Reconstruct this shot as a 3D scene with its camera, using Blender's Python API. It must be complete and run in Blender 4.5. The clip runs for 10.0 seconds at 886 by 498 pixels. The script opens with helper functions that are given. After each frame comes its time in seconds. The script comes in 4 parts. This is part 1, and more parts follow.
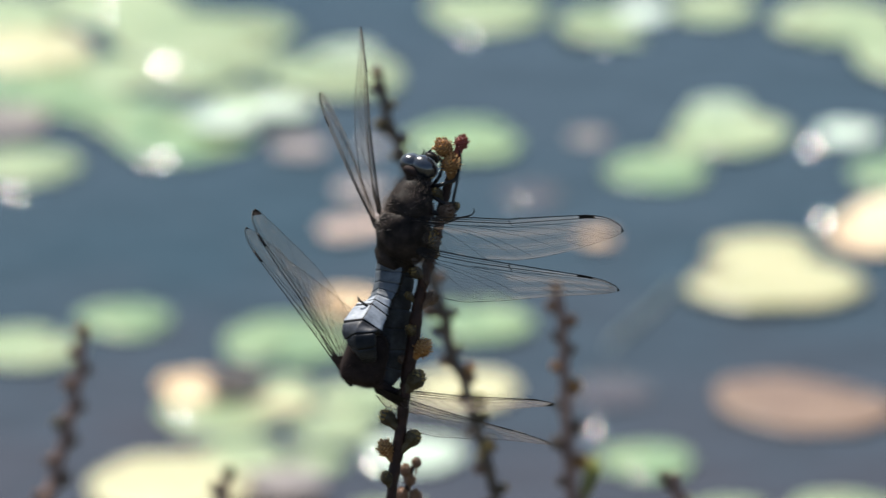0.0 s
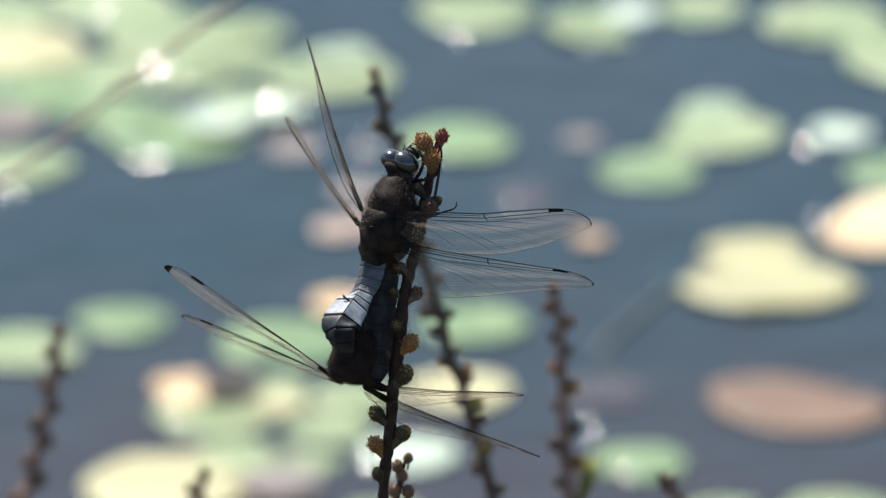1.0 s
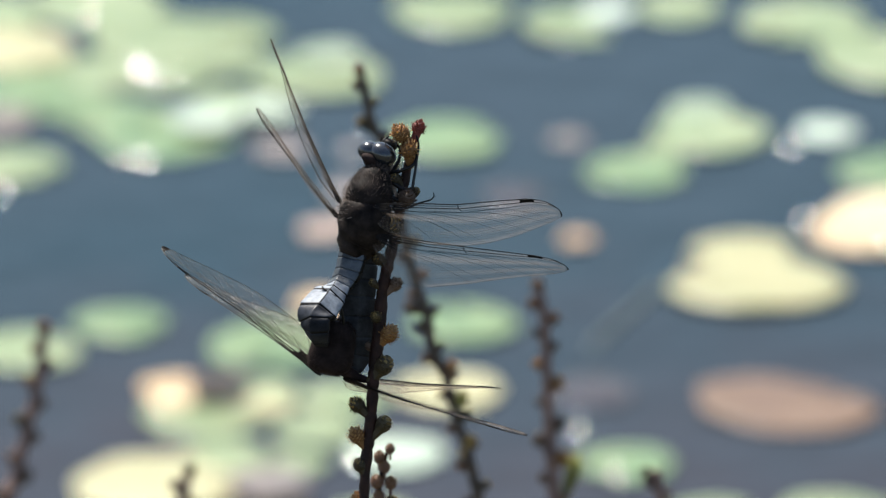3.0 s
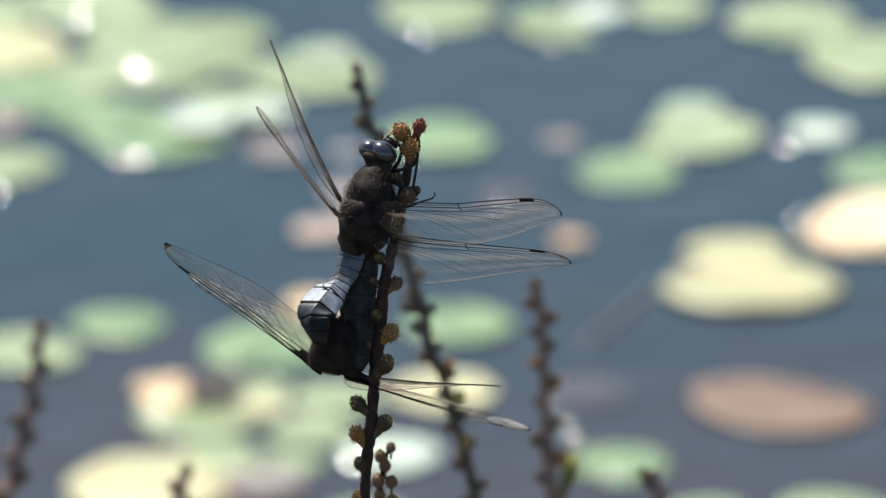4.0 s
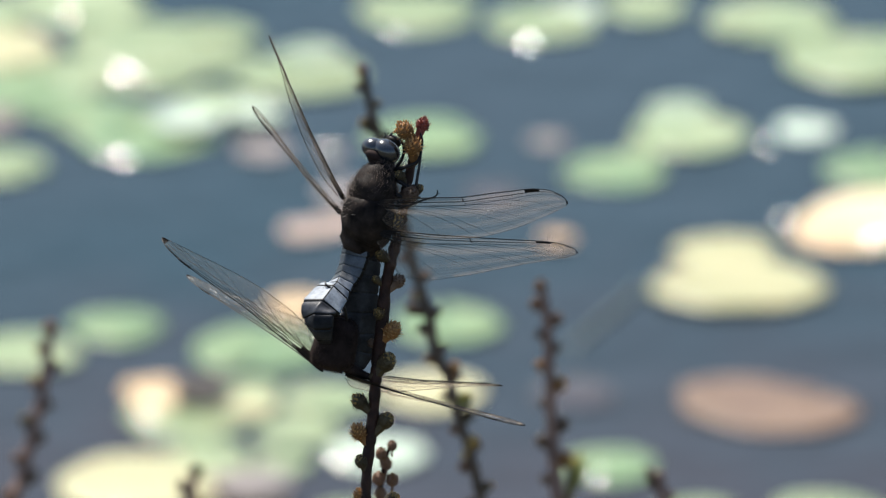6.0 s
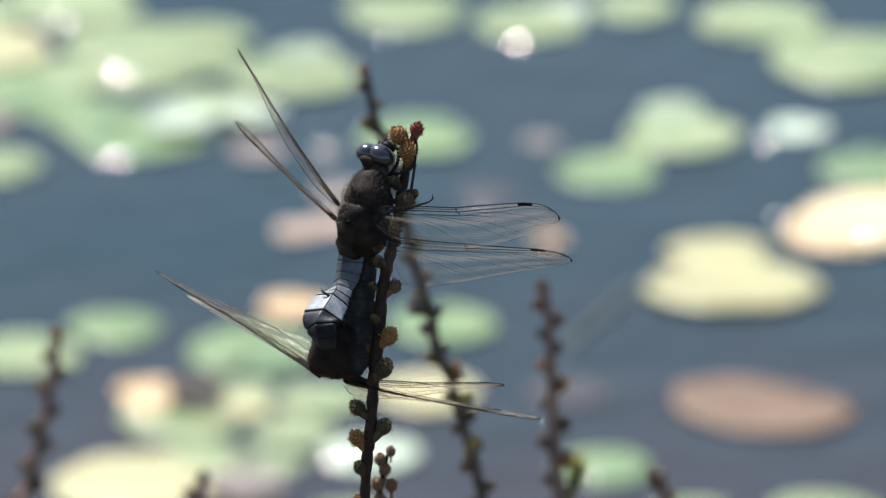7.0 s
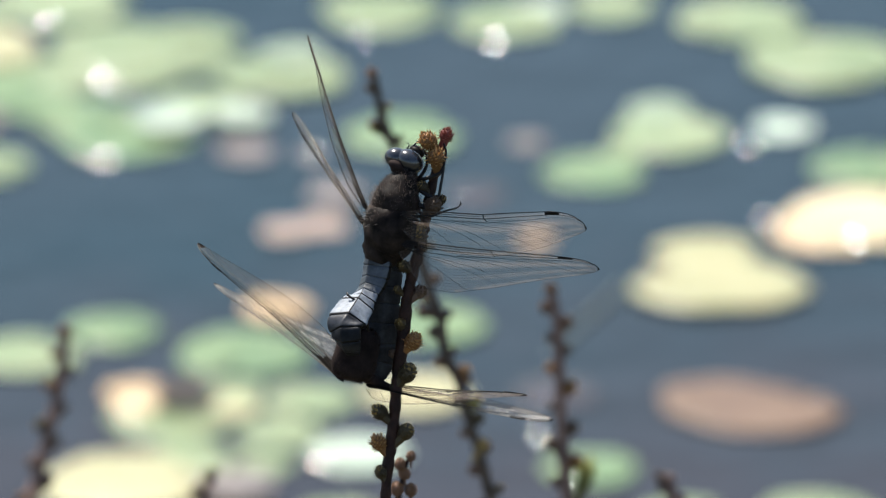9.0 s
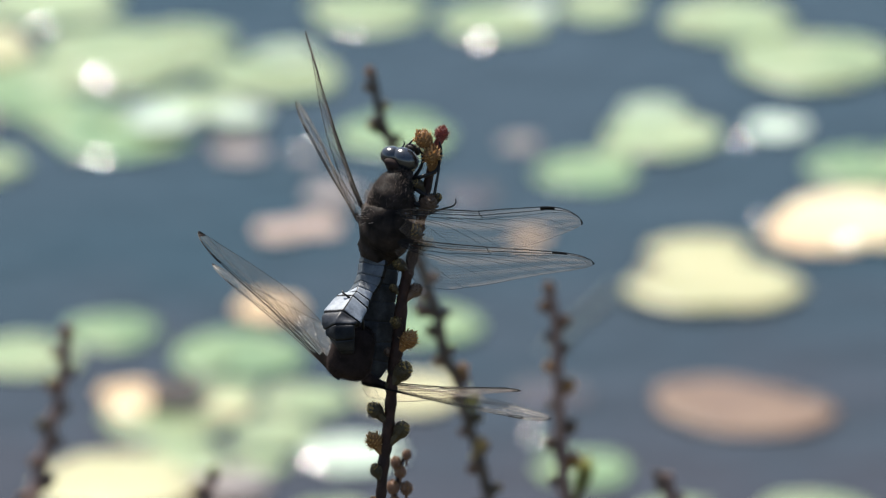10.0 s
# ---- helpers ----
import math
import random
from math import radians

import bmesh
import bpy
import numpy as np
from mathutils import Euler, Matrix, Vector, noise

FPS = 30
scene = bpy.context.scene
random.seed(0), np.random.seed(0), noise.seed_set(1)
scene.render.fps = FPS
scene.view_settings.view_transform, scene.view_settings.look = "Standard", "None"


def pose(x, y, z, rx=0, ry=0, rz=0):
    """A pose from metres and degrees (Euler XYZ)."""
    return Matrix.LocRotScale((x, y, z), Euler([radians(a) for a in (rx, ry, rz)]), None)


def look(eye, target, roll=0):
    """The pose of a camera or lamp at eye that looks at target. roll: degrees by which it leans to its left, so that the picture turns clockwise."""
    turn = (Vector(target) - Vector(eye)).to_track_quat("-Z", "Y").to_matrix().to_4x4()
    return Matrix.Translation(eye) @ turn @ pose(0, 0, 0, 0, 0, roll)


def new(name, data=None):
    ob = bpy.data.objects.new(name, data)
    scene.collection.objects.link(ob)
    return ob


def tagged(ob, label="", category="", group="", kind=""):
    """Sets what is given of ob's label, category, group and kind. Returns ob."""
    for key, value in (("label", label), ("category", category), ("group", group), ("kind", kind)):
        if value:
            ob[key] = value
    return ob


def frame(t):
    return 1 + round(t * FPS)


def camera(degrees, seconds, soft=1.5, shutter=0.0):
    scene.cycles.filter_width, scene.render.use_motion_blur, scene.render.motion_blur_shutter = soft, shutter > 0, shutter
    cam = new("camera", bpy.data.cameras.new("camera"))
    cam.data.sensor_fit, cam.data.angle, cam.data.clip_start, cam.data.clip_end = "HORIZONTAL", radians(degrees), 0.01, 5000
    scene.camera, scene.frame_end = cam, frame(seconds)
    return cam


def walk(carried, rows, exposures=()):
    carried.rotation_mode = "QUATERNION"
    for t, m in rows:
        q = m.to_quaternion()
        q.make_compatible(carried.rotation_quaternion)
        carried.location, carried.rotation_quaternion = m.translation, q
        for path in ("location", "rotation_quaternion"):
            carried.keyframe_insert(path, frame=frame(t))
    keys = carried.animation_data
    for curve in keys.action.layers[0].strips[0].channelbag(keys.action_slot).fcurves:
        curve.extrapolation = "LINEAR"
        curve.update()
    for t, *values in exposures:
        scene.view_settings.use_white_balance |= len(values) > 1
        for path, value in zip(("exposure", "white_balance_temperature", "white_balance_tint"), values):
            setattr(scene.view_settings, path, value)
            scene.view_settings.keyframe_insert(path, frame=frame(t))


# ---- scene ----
from collections import namedtuple

# a long lens from the bank, 2 m from the insects and looking 20 degrees down
TILT = 20.0
EYE = Vector((0, -1.8794, 2.15))
SUBJECT = Vector((0, 0, 1.466))
cam = camera(4.497, 10.0, soft=1.3, shutter=0.5)
cam.data.dof.use_dof = True
cam.data.dof.focus_distance = 2.0
cam.data.dof.aperture_fstop = 46
cam.data.dof.aperture_rotation = radians(30)
cam.data.dof.aperture_blades = 6
walk(cam, [(0, look(EYE, SUBJECT)), (10, look(EYE, SUBJECT))])

# ---- light: midday sun high beyond the insects, slightly to one side ----
SUN_UP, SUN_SIDE = 56.0, -28.0
TO_SUN = Vector((math.sin(radians(SUN_SIDE)) * math.cos(radians(SUN_UP)),
                 math.cos(radians(SUN_SIDE)) * math.cos(radians(SUN_UP)), math.sin(radians(SUN_UP))))
sky_world = bpy.data.worlds.new("sky")
scene.world = sky_world
sky_world.use_nodes = True
nt = sky_world.node_tree
sky = nt.nodes.new("ShaderNodeTexSky")
sky.sky_type = "NISHITA"
sky.sun_disc = False
sky.sun_elevation, sky.sun_rotation = radians(SUN_UP), radians(SUN_SIDE)
nt.links.new(sky.outputs[0], nt.nodes["Background"].inputs[0])
nt.nodes["Background"].inputs[1].default_value = 0.08
sun_data = bpy.data.lights.new("sun", "SUN")
sun_data.energy, sun_data.angle, sun_data.color = 4.6, radians(0.55), (1.0, 0.945, 0.858)
sun = new("sun", sun_data)
sun.matrix_world = look(TO_SUN * 50, (0, 0, 0))
scene.view_settings.exposure = 1.0


# ---- materials ----
def node_material(name, rough=0.5, metal=0.0, ior=1.5):
    m = bpy.data.materials.new(name)
    m.use_nodes = True
    b = m.node_tree.nodes["Principled BSDF"]
    b.inputs["Roughness"].default_value = rough
    b.inputs["Metallic"].default_value = metal
    b.inputs["IOR"].default_value = ior
    return m, m.node_tree, b


def ramp(nt, source, stops):
    r = nt.nodes.new("ShaderNodeValToRGB")
    while len(r.color_ramp.elements) < len(stops):
        r.color_ramp.elements.new(0.5)
    for e, (p, c) in zip(r.color_ramp.elements, stops):
        e.position, e.color = p, (*c, 1)
    nt.links.new(source, r.inputs[0])
    return r.outputs[0]


def noise_value(nt, scale, detail=4, coords="Object"):
    tc = nt.nodes.new("ShaderNodeTexCoord")
    n = nt.nodes.new("ShaderNodeTexNoise")
    n.inputs["Scale"].default_value, n.inputs["Detail"].default_value = scale, detail
    nt.links.new(tc.outputs[coords], n.inputs["Vector"])
    return n.outputs[0]


def mix_color(nt, kind, fac, a, b):
    m = nt.nodes.new("ShaderNodeMix")
    m.data_type, m.blend_type = "RGBA", kind
    for slot, v in ((0, fac), (6, a), (7, b)):
        if isinstance(v, (int, float)):
            m.inputs[slot].default_value = v
        elif isinstance(v, tuple):
            m.inputs[slot].default_value = (*v, 1)
        else:
            nt.links.new(v, m.inputs[slot])
    return m.outputs[2]


def bump(nt, b, height, strength, distance):
    n = nt.nodes.new("ShaderNodeBump")
    n.inputs["Strength"].default_value, n.inputs["Distance"].default_value = strength, distance
    nt.links.new(height, n.inputs["Height"])
    nt.links.new(n.outputs[0], b.inputs["Normal"])


def mottled(name, dark, light, scale, rough=0.6, fine=None, relief=0.0, vary=0.0, ior=1.5, spec=0.5, thin=0.0):
    """Two scales of noise between two colours, with relief; vary: brightness from object to object."""
    m, nt, b = node_material(name, rough, ior=ior)
    big = noise_value(nt, scale)
    small = noise_value(nt, fine or scale * 7, 6)
    c = ramp(nt, big, ((0.3, dark), (0.7, light)))
    c = mix_color(nt, "MULTIPLY", 0.6, c, ramp(nt, small, ((0.3, (0.55, 0.55, 0.55)), (0.7, (1.0, 1.0, 1.0)))))
    if vary:
        info = nt.nodes.new("ShaderNodeObjectInfo")
        lo, hi = 1 - vary, 1.0
        c = mix_color(nt, "MULTIPLY", 1.0, c, ramp(nt, info.outputs["Random"], ((0.0, (lo, lo, lo * 0.9)), (1.0, (hi, hi, hi)))))
    nt.links.new(c, b.inputs["Base Color"])
    b.inputs["Specular IOR Level"].default_value = spec
    if relief:
        bump(nt, b, small, 0.6, relief)
    if thin:
        glow = nt.nodes.new("ShaderNodeBsdfTranslucent")
        nt.links.new(c, glow.inputs[0])
        mix = nt.nodes.new("ShaderNodeMixShader")
        mix.inputs[0].default_value = thin
        nt.links.new(b.outputs[0], mix.inputs[1])
        nt.links.new(glow.outputs[0], mix.inputs[2])
        nt.links.new(mix.outputs[0], nt.nodes["Material Output"].inputs[0])
    return m


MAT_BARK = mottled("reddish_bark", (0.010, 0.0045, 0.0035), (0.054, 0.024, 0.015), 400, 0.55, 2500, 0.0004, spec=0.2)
# twigs beyond focus: the paleness blur gives them is put into the bark
MAT_BARK_FAR = mottled("far_reddish_bark", (0.16, 0.10, 0.082), (0.38, 0.24, 0.185), 300, 0.6, 1800, 0.0004, spec=0.3)
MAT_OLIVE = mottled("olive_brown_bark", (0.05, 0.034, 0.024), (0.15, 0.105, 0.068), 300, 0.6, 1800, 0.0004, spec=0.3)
MAT_BUD_ORANGE = mottled("orange_brown_catkin", (0.15, 0.06, 0.014), (0.44, 0.21, 0.055), 700, 0.6, 2500, 0.0001, 0.3)
MAT_TIP_ORANGE = mottled("pale_orange_scale_tip", (0.55, 0.30, 0.11), (0.85, 0.58, 0.28), 700, 0.6, 2500, thin=0.5)
# pale scale tips, lightened further for the sun through the catkins' tops
MAT_TIP_OLIVE = mottled("yellow_green_scale_tip", (0.46, 0.32, 0.10), (0.86, 0.64, 0.27), 700, 0.6, 2500, thin=0.55)
MAT_TIP_RED = mottled("red_scale_tip", (0.25, 0.06, 0.05), (0.55, 0.18, 0.13), 700, 0.6, 2500, thin=0.5)
MAT_TIP_DARK = mottled("brown_scale_tip", (0.09, 0.055, 0.035), (0.22, 0.14, 0.09), 700, 0.6, 2500, thin=0.4)
MAT_BUD_OLIVE = mottled("olive_catkin", (0.034, 0.023, 0.009), (0.125, 0.086, 0.026), 600, 0.55, 2500, 0.0001, 0.4)
MAT_BUD_RED = mottled("red_catkin", (0.12, 0.02, 0.015), (0.32, 0.07, 0.045), 700, 0.6, 2500, 0.0001, 0.2)
MAT_BUD_ROUND = mottled("red_brown_bud", (0.15, 0.072, 0.042), (0.34, 0.18, 0.105), 500, 0.6, 2500, 0.0001, 0.3)
MAT_BUD_DARK = mottled("dark_brown_catkin", (0.07, 0.043, 0.028), (0.26, 0.16, 0.1), 600, 0.65, 2500, 0.0001, 0.4)
MAT_SHOOT = mottled("fresh_green_shoot", (0.42, 0.43, 0.17), (0.68, 0.68, 0.34), 300, 0.5, 1500, 0.0001, thin=0.8)
MAT_THORAX = mottled("dark_brown_thorax", (0.0012, 0.001, 0.0009), (0.036, 0.026, 0.0215), 420, 0.6, 1600, 0.00012, spec=0.1)
MAT_THORAX_DARK = mottled("black_brown_thorax", (0.006, 0.004, 0.0037), (0.040, 0.027, 0.024), 250, 0.75, 2500, 0.0001, spec=0.1)
MAT_HAIR = mottled("brown_hair", (0.012, 0.009, 0.008), (0.26, 0.205, 0.175), 170, 0.5, thin=0.4)
# hair on the sunward shoulder; its sunlit rim is put into the colour
MAT_FRINGE_LIT = mottled("sunlit_shoulder_hair", (0.16, 0.13, 0.115), (0.5, 0.44, 0.39), 300, 0.5, thin=0.5)
MAT_HAIR_DARK = mottled("dark_maroon_hair", (0.012, 0.008, 0.007), (0.09, 0.064, 0.056), 170, 0.6, spec=0.1, thin=0.4)
MAT_PALE = mottled("pale_wing_joint", (0.05, 0.04, 0.034), (0.22, 0.185, 0.16), 900, 0.5, spec=0.4)
MAT_LEG = mottled("black_leg", (0.003, 0.0025, 0.0025), (0.010, 0.008, 0.007), 900, 0.4, spec=0.3)
MAT_EYE = mottled("blue_grey_eye", (0.006, 0.0075, 0.010), (0.034, 0.040, 0.051), 330, 0.2, 4000, 0.0, spec=0.9)
MAT_FACE = mottled("dark_face", (0.006, 0.005, 0.0045), (0.025, 0.02, 0.017), 900, 0.5, spec=0.2)
MAT_BLUE = mottled("powdery_blue_abdomen", (0.15, 0.175, 0.21), (0.34, 0.38, 0.43), 420, 0.55, 2200, 0.00008, spec=0.35)
# upper rings of the abdomen; the shade they lie in is put into the colour
MAT_BLUE_SHADED = mottled("shaded_blue_abdomen", (0.032, 0.040, 0.050), (0.098, 0.115, 0.135), 300, 0.45, 2200, 0.00006, spec=0.3)
MAT_BLACK = mottled("black_abdomen_end", (0.008, 0.009, 0.011), (0.036, 0.039, 0.046), 300, 0.55, 2200, 0.00008, spec=0.12)
MAT_SLATE = mottled("slate_abdomen_ring", (0.012, 0.013, 0.016), (0.06, 0.065, 0.078), 420, 0.45, 1800, 0.00008, spec=0.3)
MAT_SEAM = mottled("black_abdomen_edge", (0.003, 0.003, 0.0035), (0.011, 0.011, 0.012), 900, 0.5, spec=0.2)
MAT_FEMALE = mottled("dark_olive_abdomen", (0.018, 0.018, 0.019), (0.066, 0.068, 0.072), 350, 0.6, 2200, 0.00006, spec=0.12)
MAT_VEIN = mottled("dark_vein", (0.006, 0.005, 0.004), (0.02, 0.016, 0.012), 900, 0.5, spec=0.12)
MAT_NET = mottled("brown_vein_net", (0.09, 0.068, 0.05), (0.26, 0.2, 0.15), 500, 0.35, spec=0.35, thin=0.25)
MAT_STIGMA = mottled("black_wing_mark", (0.002, 0.0015, 0.0015), (0.006, 0.0045, 0.004), 900, 0.4, spec=0.15)
MAT_AMBER = mottled("dark_amber_wing_base", (0.004, 0.0028, 0.0022), (0.013, 0.008, 0.006), 500, 0.6, spec=0.1)
MAT_STALK = mottled("dry_grass_stalk", (0.24, 0.17, 0.13), (0.42, 0.31, 0.24), 60, 0.6, 400)


def membrane_material():
    m, nt, b = node_material("clear_wing_membrane", 0.22)
    nt.nodes.remove(b)
    b = nt.nodes.new("ShaderNodeBsdfGlossy")
    b.inputs["Roughness"].default_value = 0.3
    bump(nt, b, noise_value(nt, 330, 3), 0.8, 0.0012)
    clear = nt.nodes.new("ShaderNodeBsdfTransparent")
    clear.inputs[0].default_value = (0.975, 0.955, 0.93, 1)
    mix = nt.nodes.new("ShaderNodeMixShader")
    mix.inputs[0].default_value = 0.008
    milky = nt.nodes.new("ShaderNodeBsdfTranslucent")
    milky.inputs[0].default_value = (0.80, 0.66, 0.57, 1)
    film = nt.nodes.new("ShaderNodeMixShader")
    film.inputs[0].default_value = 0.055
    nt.links.new(clear.outputs[0], film.inputs[1])
    nt.links.new(milky.outputs[0], film.inputs[2])
    nt.links.new(film.outputs[0], mix.inputs[1])
    nt.links.new(b.outputs[0], mix.inputs[2])
    nt.links.new(mix.outputs[0], nt.nodes["Material Output"].inputs[0])
    return m


MAT_MEMBRANE = membrane_material()


def pad_material(name, dark, light, blotch, rough=0.34):
    """Waxy floating leaf: mottled, radial veins, decayed blotches, a wet gloss."""
    m, nt, b = node_material(name, rough)
    c = ramp(nt, noise_value(nt, 14, 5), ((0.3, dark), (0.7, light)))
    c = mix_color(nt, "MIX", ramp(nt, noise_value(nt, 35, 6), ((0.56, (0, 0, 0)), (0.72, (0.8, 0.8, 0.8)))), c, blotch)
    info = nt.nodes.new("ShaderNodeObjectInfo")
    c = mix_color(nt, "MULTIPLY", 1.0, c, ramp(nt, info.outputs["Random"], ((0.0, (0.78, 0.8, 0.74)), (1.0, (1, 1, 1)))))
    nt.links.new(c, b.inputs["Base Color"])
    bump(nt, b, noise_value(nt, 60, 5), 0.35, 0.002)
    return m


MAT_PAD = {
    "green": pad_material("green_pad", (0.115, 0.2, 0.088), (0.205, 0.295, 0.138), (0.26, 0.29, 0.13)),
    "pale": pad_material("pale_green_pad", (0.187, 0.255, 0.122), (0.288, 0.34, 0.186), (0.33, 0.33, 0.185)),
    "yellow": pad_material("yellow_pad", (0.365, 0.345, 0.18), (0.5, 0.47, 0.275), (0.36, 0.27, 0.13)),
    "cream": pad_material("cream_orange_pad", (0.52, 0.41, 0.23), (0.70, 0.59, 0.38), (0.46, 0.26, 0.12)),
    "orange": pad_material("orange_pad", (0.42, 0.26, 0.14), (0.55, 0.38, 0.24), (0.3, 0.17, 0.1)),
    "brown": pad_material("brown_pad", (0.105, 0.056, 0.030), (0.16, 0.088, 0.048), (0.2, 0.13, 0.07), 0.5),
    "dark": pad_material("rotten_pad", (0.02, 0.012, 0.008), (0.045, 0.028, 0.018), (0.02, 0.015, 0.01), 0.8),
    "mauve": pad_material("faded_pad", (0.13, 0.11, 0.108), (0.2, 0.165, 0.155), (0.13, 0.09, 0.08), 0.5),
    "sunken": pad_material("sunken_leaf", (0.052, 0.042, 0.040), (0.078, 0.058, 0.054), (0.05, 0.04, 0.038), 0.14),
    "apricot": pad_material("apricot_pad", (0.56, 0.37, 0.19), (0.76, 0.55, 0.34), (0.36, 0.18, 0.09)),
    "blush": pad_material("blush_pad", (0.33, 0.235, 0.185), (0.45, 0.335, 0.275), (0.34, 0.2, 0.14)),
    # the sky's sheen on these two leaves is put into their whitish colour
    "faint_sheen": pad_material("faint_sheen_pad", (0.26, 0.335, 0.22), (0.36, 0.43, 0.31), (0.34, 0.37, 0.25), 0.3),
    "sheen": pad_material("sheen_pale_pad", (0.40, 0.49, 0.39), (0.54, 0.62, 0.52), (0.4, 0.42, 0.3), 0.3),
}
MAT_DROP, _nt, _b = node_material("wet_film", 0.18, ior=1.6)
_b.inputs["Base Color"].default_value = (0.3, 0.33, 0.28, 1)
_b.inputs["Specular IOR Level"].default_value = 1.0


def water_material():
    m, nt, b = node_material("pond_water", 0.12, ior=1.333)
    big = noise_value(nt, 2.2, 3)
    small = noise_value(nt, 9, 4)
    c = ramp(nt, big, ((0.35, (0.007, 0.023, 0.026)), (0.65, (0.014, 0.026, 0.029))))
    # the brown bed shows through where the water is shallow, near the bank
    place = nt.nodes.new("ShaderNodeSeparateXYZ")
    tc = nt.nodes.new("ShaderNodeTexCoord")
    nt.links.new(tc.outputs["Object"], place.inputs[0])
    wobble = nt.nodes.new("ShaderNodeMath")
    wobble.operation = "MULTIPLY_ADD"
    nt.links.new(small, wobble.inputs[0])
    wobble.inputs[1].default_value = 0.5
    nt.links.new(place.outputs[1], wobble.inputs[2])
    depth = nt.nodes.new("ShaderNodeMapRange")
    depth.inputs[1].default_value, depth.inputs[2].default_value = 4.28, 3.9
    nt.links.new(wobble.outputs[0], depth.inputs[0])
    c = mix_color(nt, "MIX", depth.outputs[0], c, (0.027, 0.025, 0.0245))
    nt.links.new(c, b.inputs["Base Color"])
    bump(nt, b, noise_value(nt, 22, 3), 0.25, 0.01)
    return m


MAT_WATER = water_material()
MAT_GROUND = mottled("peaty_bank", (0.035, 0.03, 0.018), (0.09, 0.085, 0.04), 1.5, 0.9, 30, 0.02)


# ---- mesh helpers ----
def mesh_of(name, verts, faces, materials, smooth=True, slots=None):
    me = bpy.data.meshes.new(name)
    me.from_pydata([tuple(v) for v in verts], [], faces)
    for m in materials:
        me.materials.append(m)
    if smooth:
        me.polygons.foreach_set("use_smooth", [True] * len(me.polygons))
    if slots is not None:
        me.polygons.foreach_set("material_index", slots)
    me.update()
    return me


def part(name, me, parent, label="", m=None):
    ob = new(name, me)
    ob.parent = parent
    if m is not None:
        ob.matrix_basis = m
    return tagged(ob, label)


def tube(rings, section, closed=True):
    """Verts and faces of a loft. rings: (centre, side, up, scale); section: list of (a, b) in side and up."""
    v, f = [], []
    n = len(section)
    for c, s, u, r in rings:
        for a, b in section:
            v.append(c + s * (a * r) + u * (b * r))
    for i in range(len(rings) - 1):
        for j in range(n):
            k = (j + 1) % n
            f.append((i * n + j, i * n + k, (i + 1) * n + k, (i + 1) * n + j))
    if closed:
        f.append(tuple(range(n))[::-1])
        f.append(tuple(range((len(rings) - 1) * n, len(rings) * n)))
    return v, f


def round_section(n):
    return [(math.cos(2 * math.pi * i / n), math.sin(2 * math.pi * i / n)) for i in range(n)]


def smooth_path(points, steps):
    """Catmull-Rom through points of any length of tuple."""
    pts = [np.array(p, float) for p in points]
    pts = [2 * pts[0] - pts[1]] + pts + [2 * pts[-1] - pts[-2]]
    out = []
    for i in range(1, len(pts) - 2):
        a, b, c, d = pts[i - 1:i + 3]
        for s in range(steps):
            t = s / steps
            out.append(0.5 * (2 * b + (c - a) * t + (2 * a - 5 * b + 4 * c - d) * t * t + (3 * b - a - 3 * c + d) * t ** 3))
    out.append(pts[-2])
    return out


def frames_along(path, hint):
    """Rings along a path of (x, y, z, r), the up direction kept near the hint."""
    rings = []
    for i, p in enumerate(path):
        a, b = path[max(i - 1, 0)], path[min(i + 1, len(path) - 1)]
        t = Vector(b[:3]) - Vector(a[:3])
        t.normalize()
        u = Vector(hint) - t * t.dot(Vector(hint))
        u.normalize()
        rings.append((Vector(p[:3]), t.cross(u), u, p[3]))
    return rings


def blob(centre, radii, n=20, m=14, turn=0.0):
    """A smooth ellipsoid, leaning by turn degrees in the x-z plane."""
    v, f = [], []
    ca, sa = math.cos(radians(turn)), math.sin(radians(turn))
    for i in range(m + 1):
        th = math.pi * i / m
        for j in range(n):
            ph = 2 * math.pi * j / n
            x, y, z = radii[0] * math.sin(th) * math.cos(ph), radii[1] * math.sin(th) * math.sin(ph), radii[2] * math.cos(th)
            v.append(Vector((x * ca + z * sa, y, z * ca - x * sa)) + Vector(centre))
    for i in range(m):
        for j in range(n):
            k = (j + 1) % n
            f.append((i * n + j, (i + 1) * n + j, (i + 1) * n + k, i * n + k))
    return v, f


def joined(*pieces):
    v, f = [], []
    for pv, pf in pieces:
        o = len(v)
        v += pv
        f += [tuple(i + o for i in q) for q in pf]
    return v, f


# ---- units: the insects and twigs are drawn on a sheet square to the view, in tenths of a millimetre ----
U = 1e-4


def S(x, y, w=0.0):
    """A point of the sheet: across, down, and away; the origin lies on the perch."""
    return Vector(((x - 683) * U, w * U, (590 - y) * U))


def sheet_pose(dx=0.0, dy=0.0, turn=0.0, back=0.0):
    """The sheet's place in the world, swayed by dx across and dy towards the viewer, and turned; back: metres beyond the focus."""
    k = 1 + back / 2.0
    base = SUBJECT + Vector(((683 - 784) * U * k, 0, 0)) + Vector((0, math.sin(radians(TILT)), math.cos(radians(TILT)))) * ((441 - 590) * U * k)
    base += Vector((0, math.cos(radians(TILT)), -math.sin(radians(TILT)))) * back
    base += Vector((dx * U * k, -dy * U * k / math.sin(radians(TILT)), 0))
    return Matrix.Translation(base) @ pose(0, 0, 0, -TILT) @ pose(0, 0, 0, 0, turn)


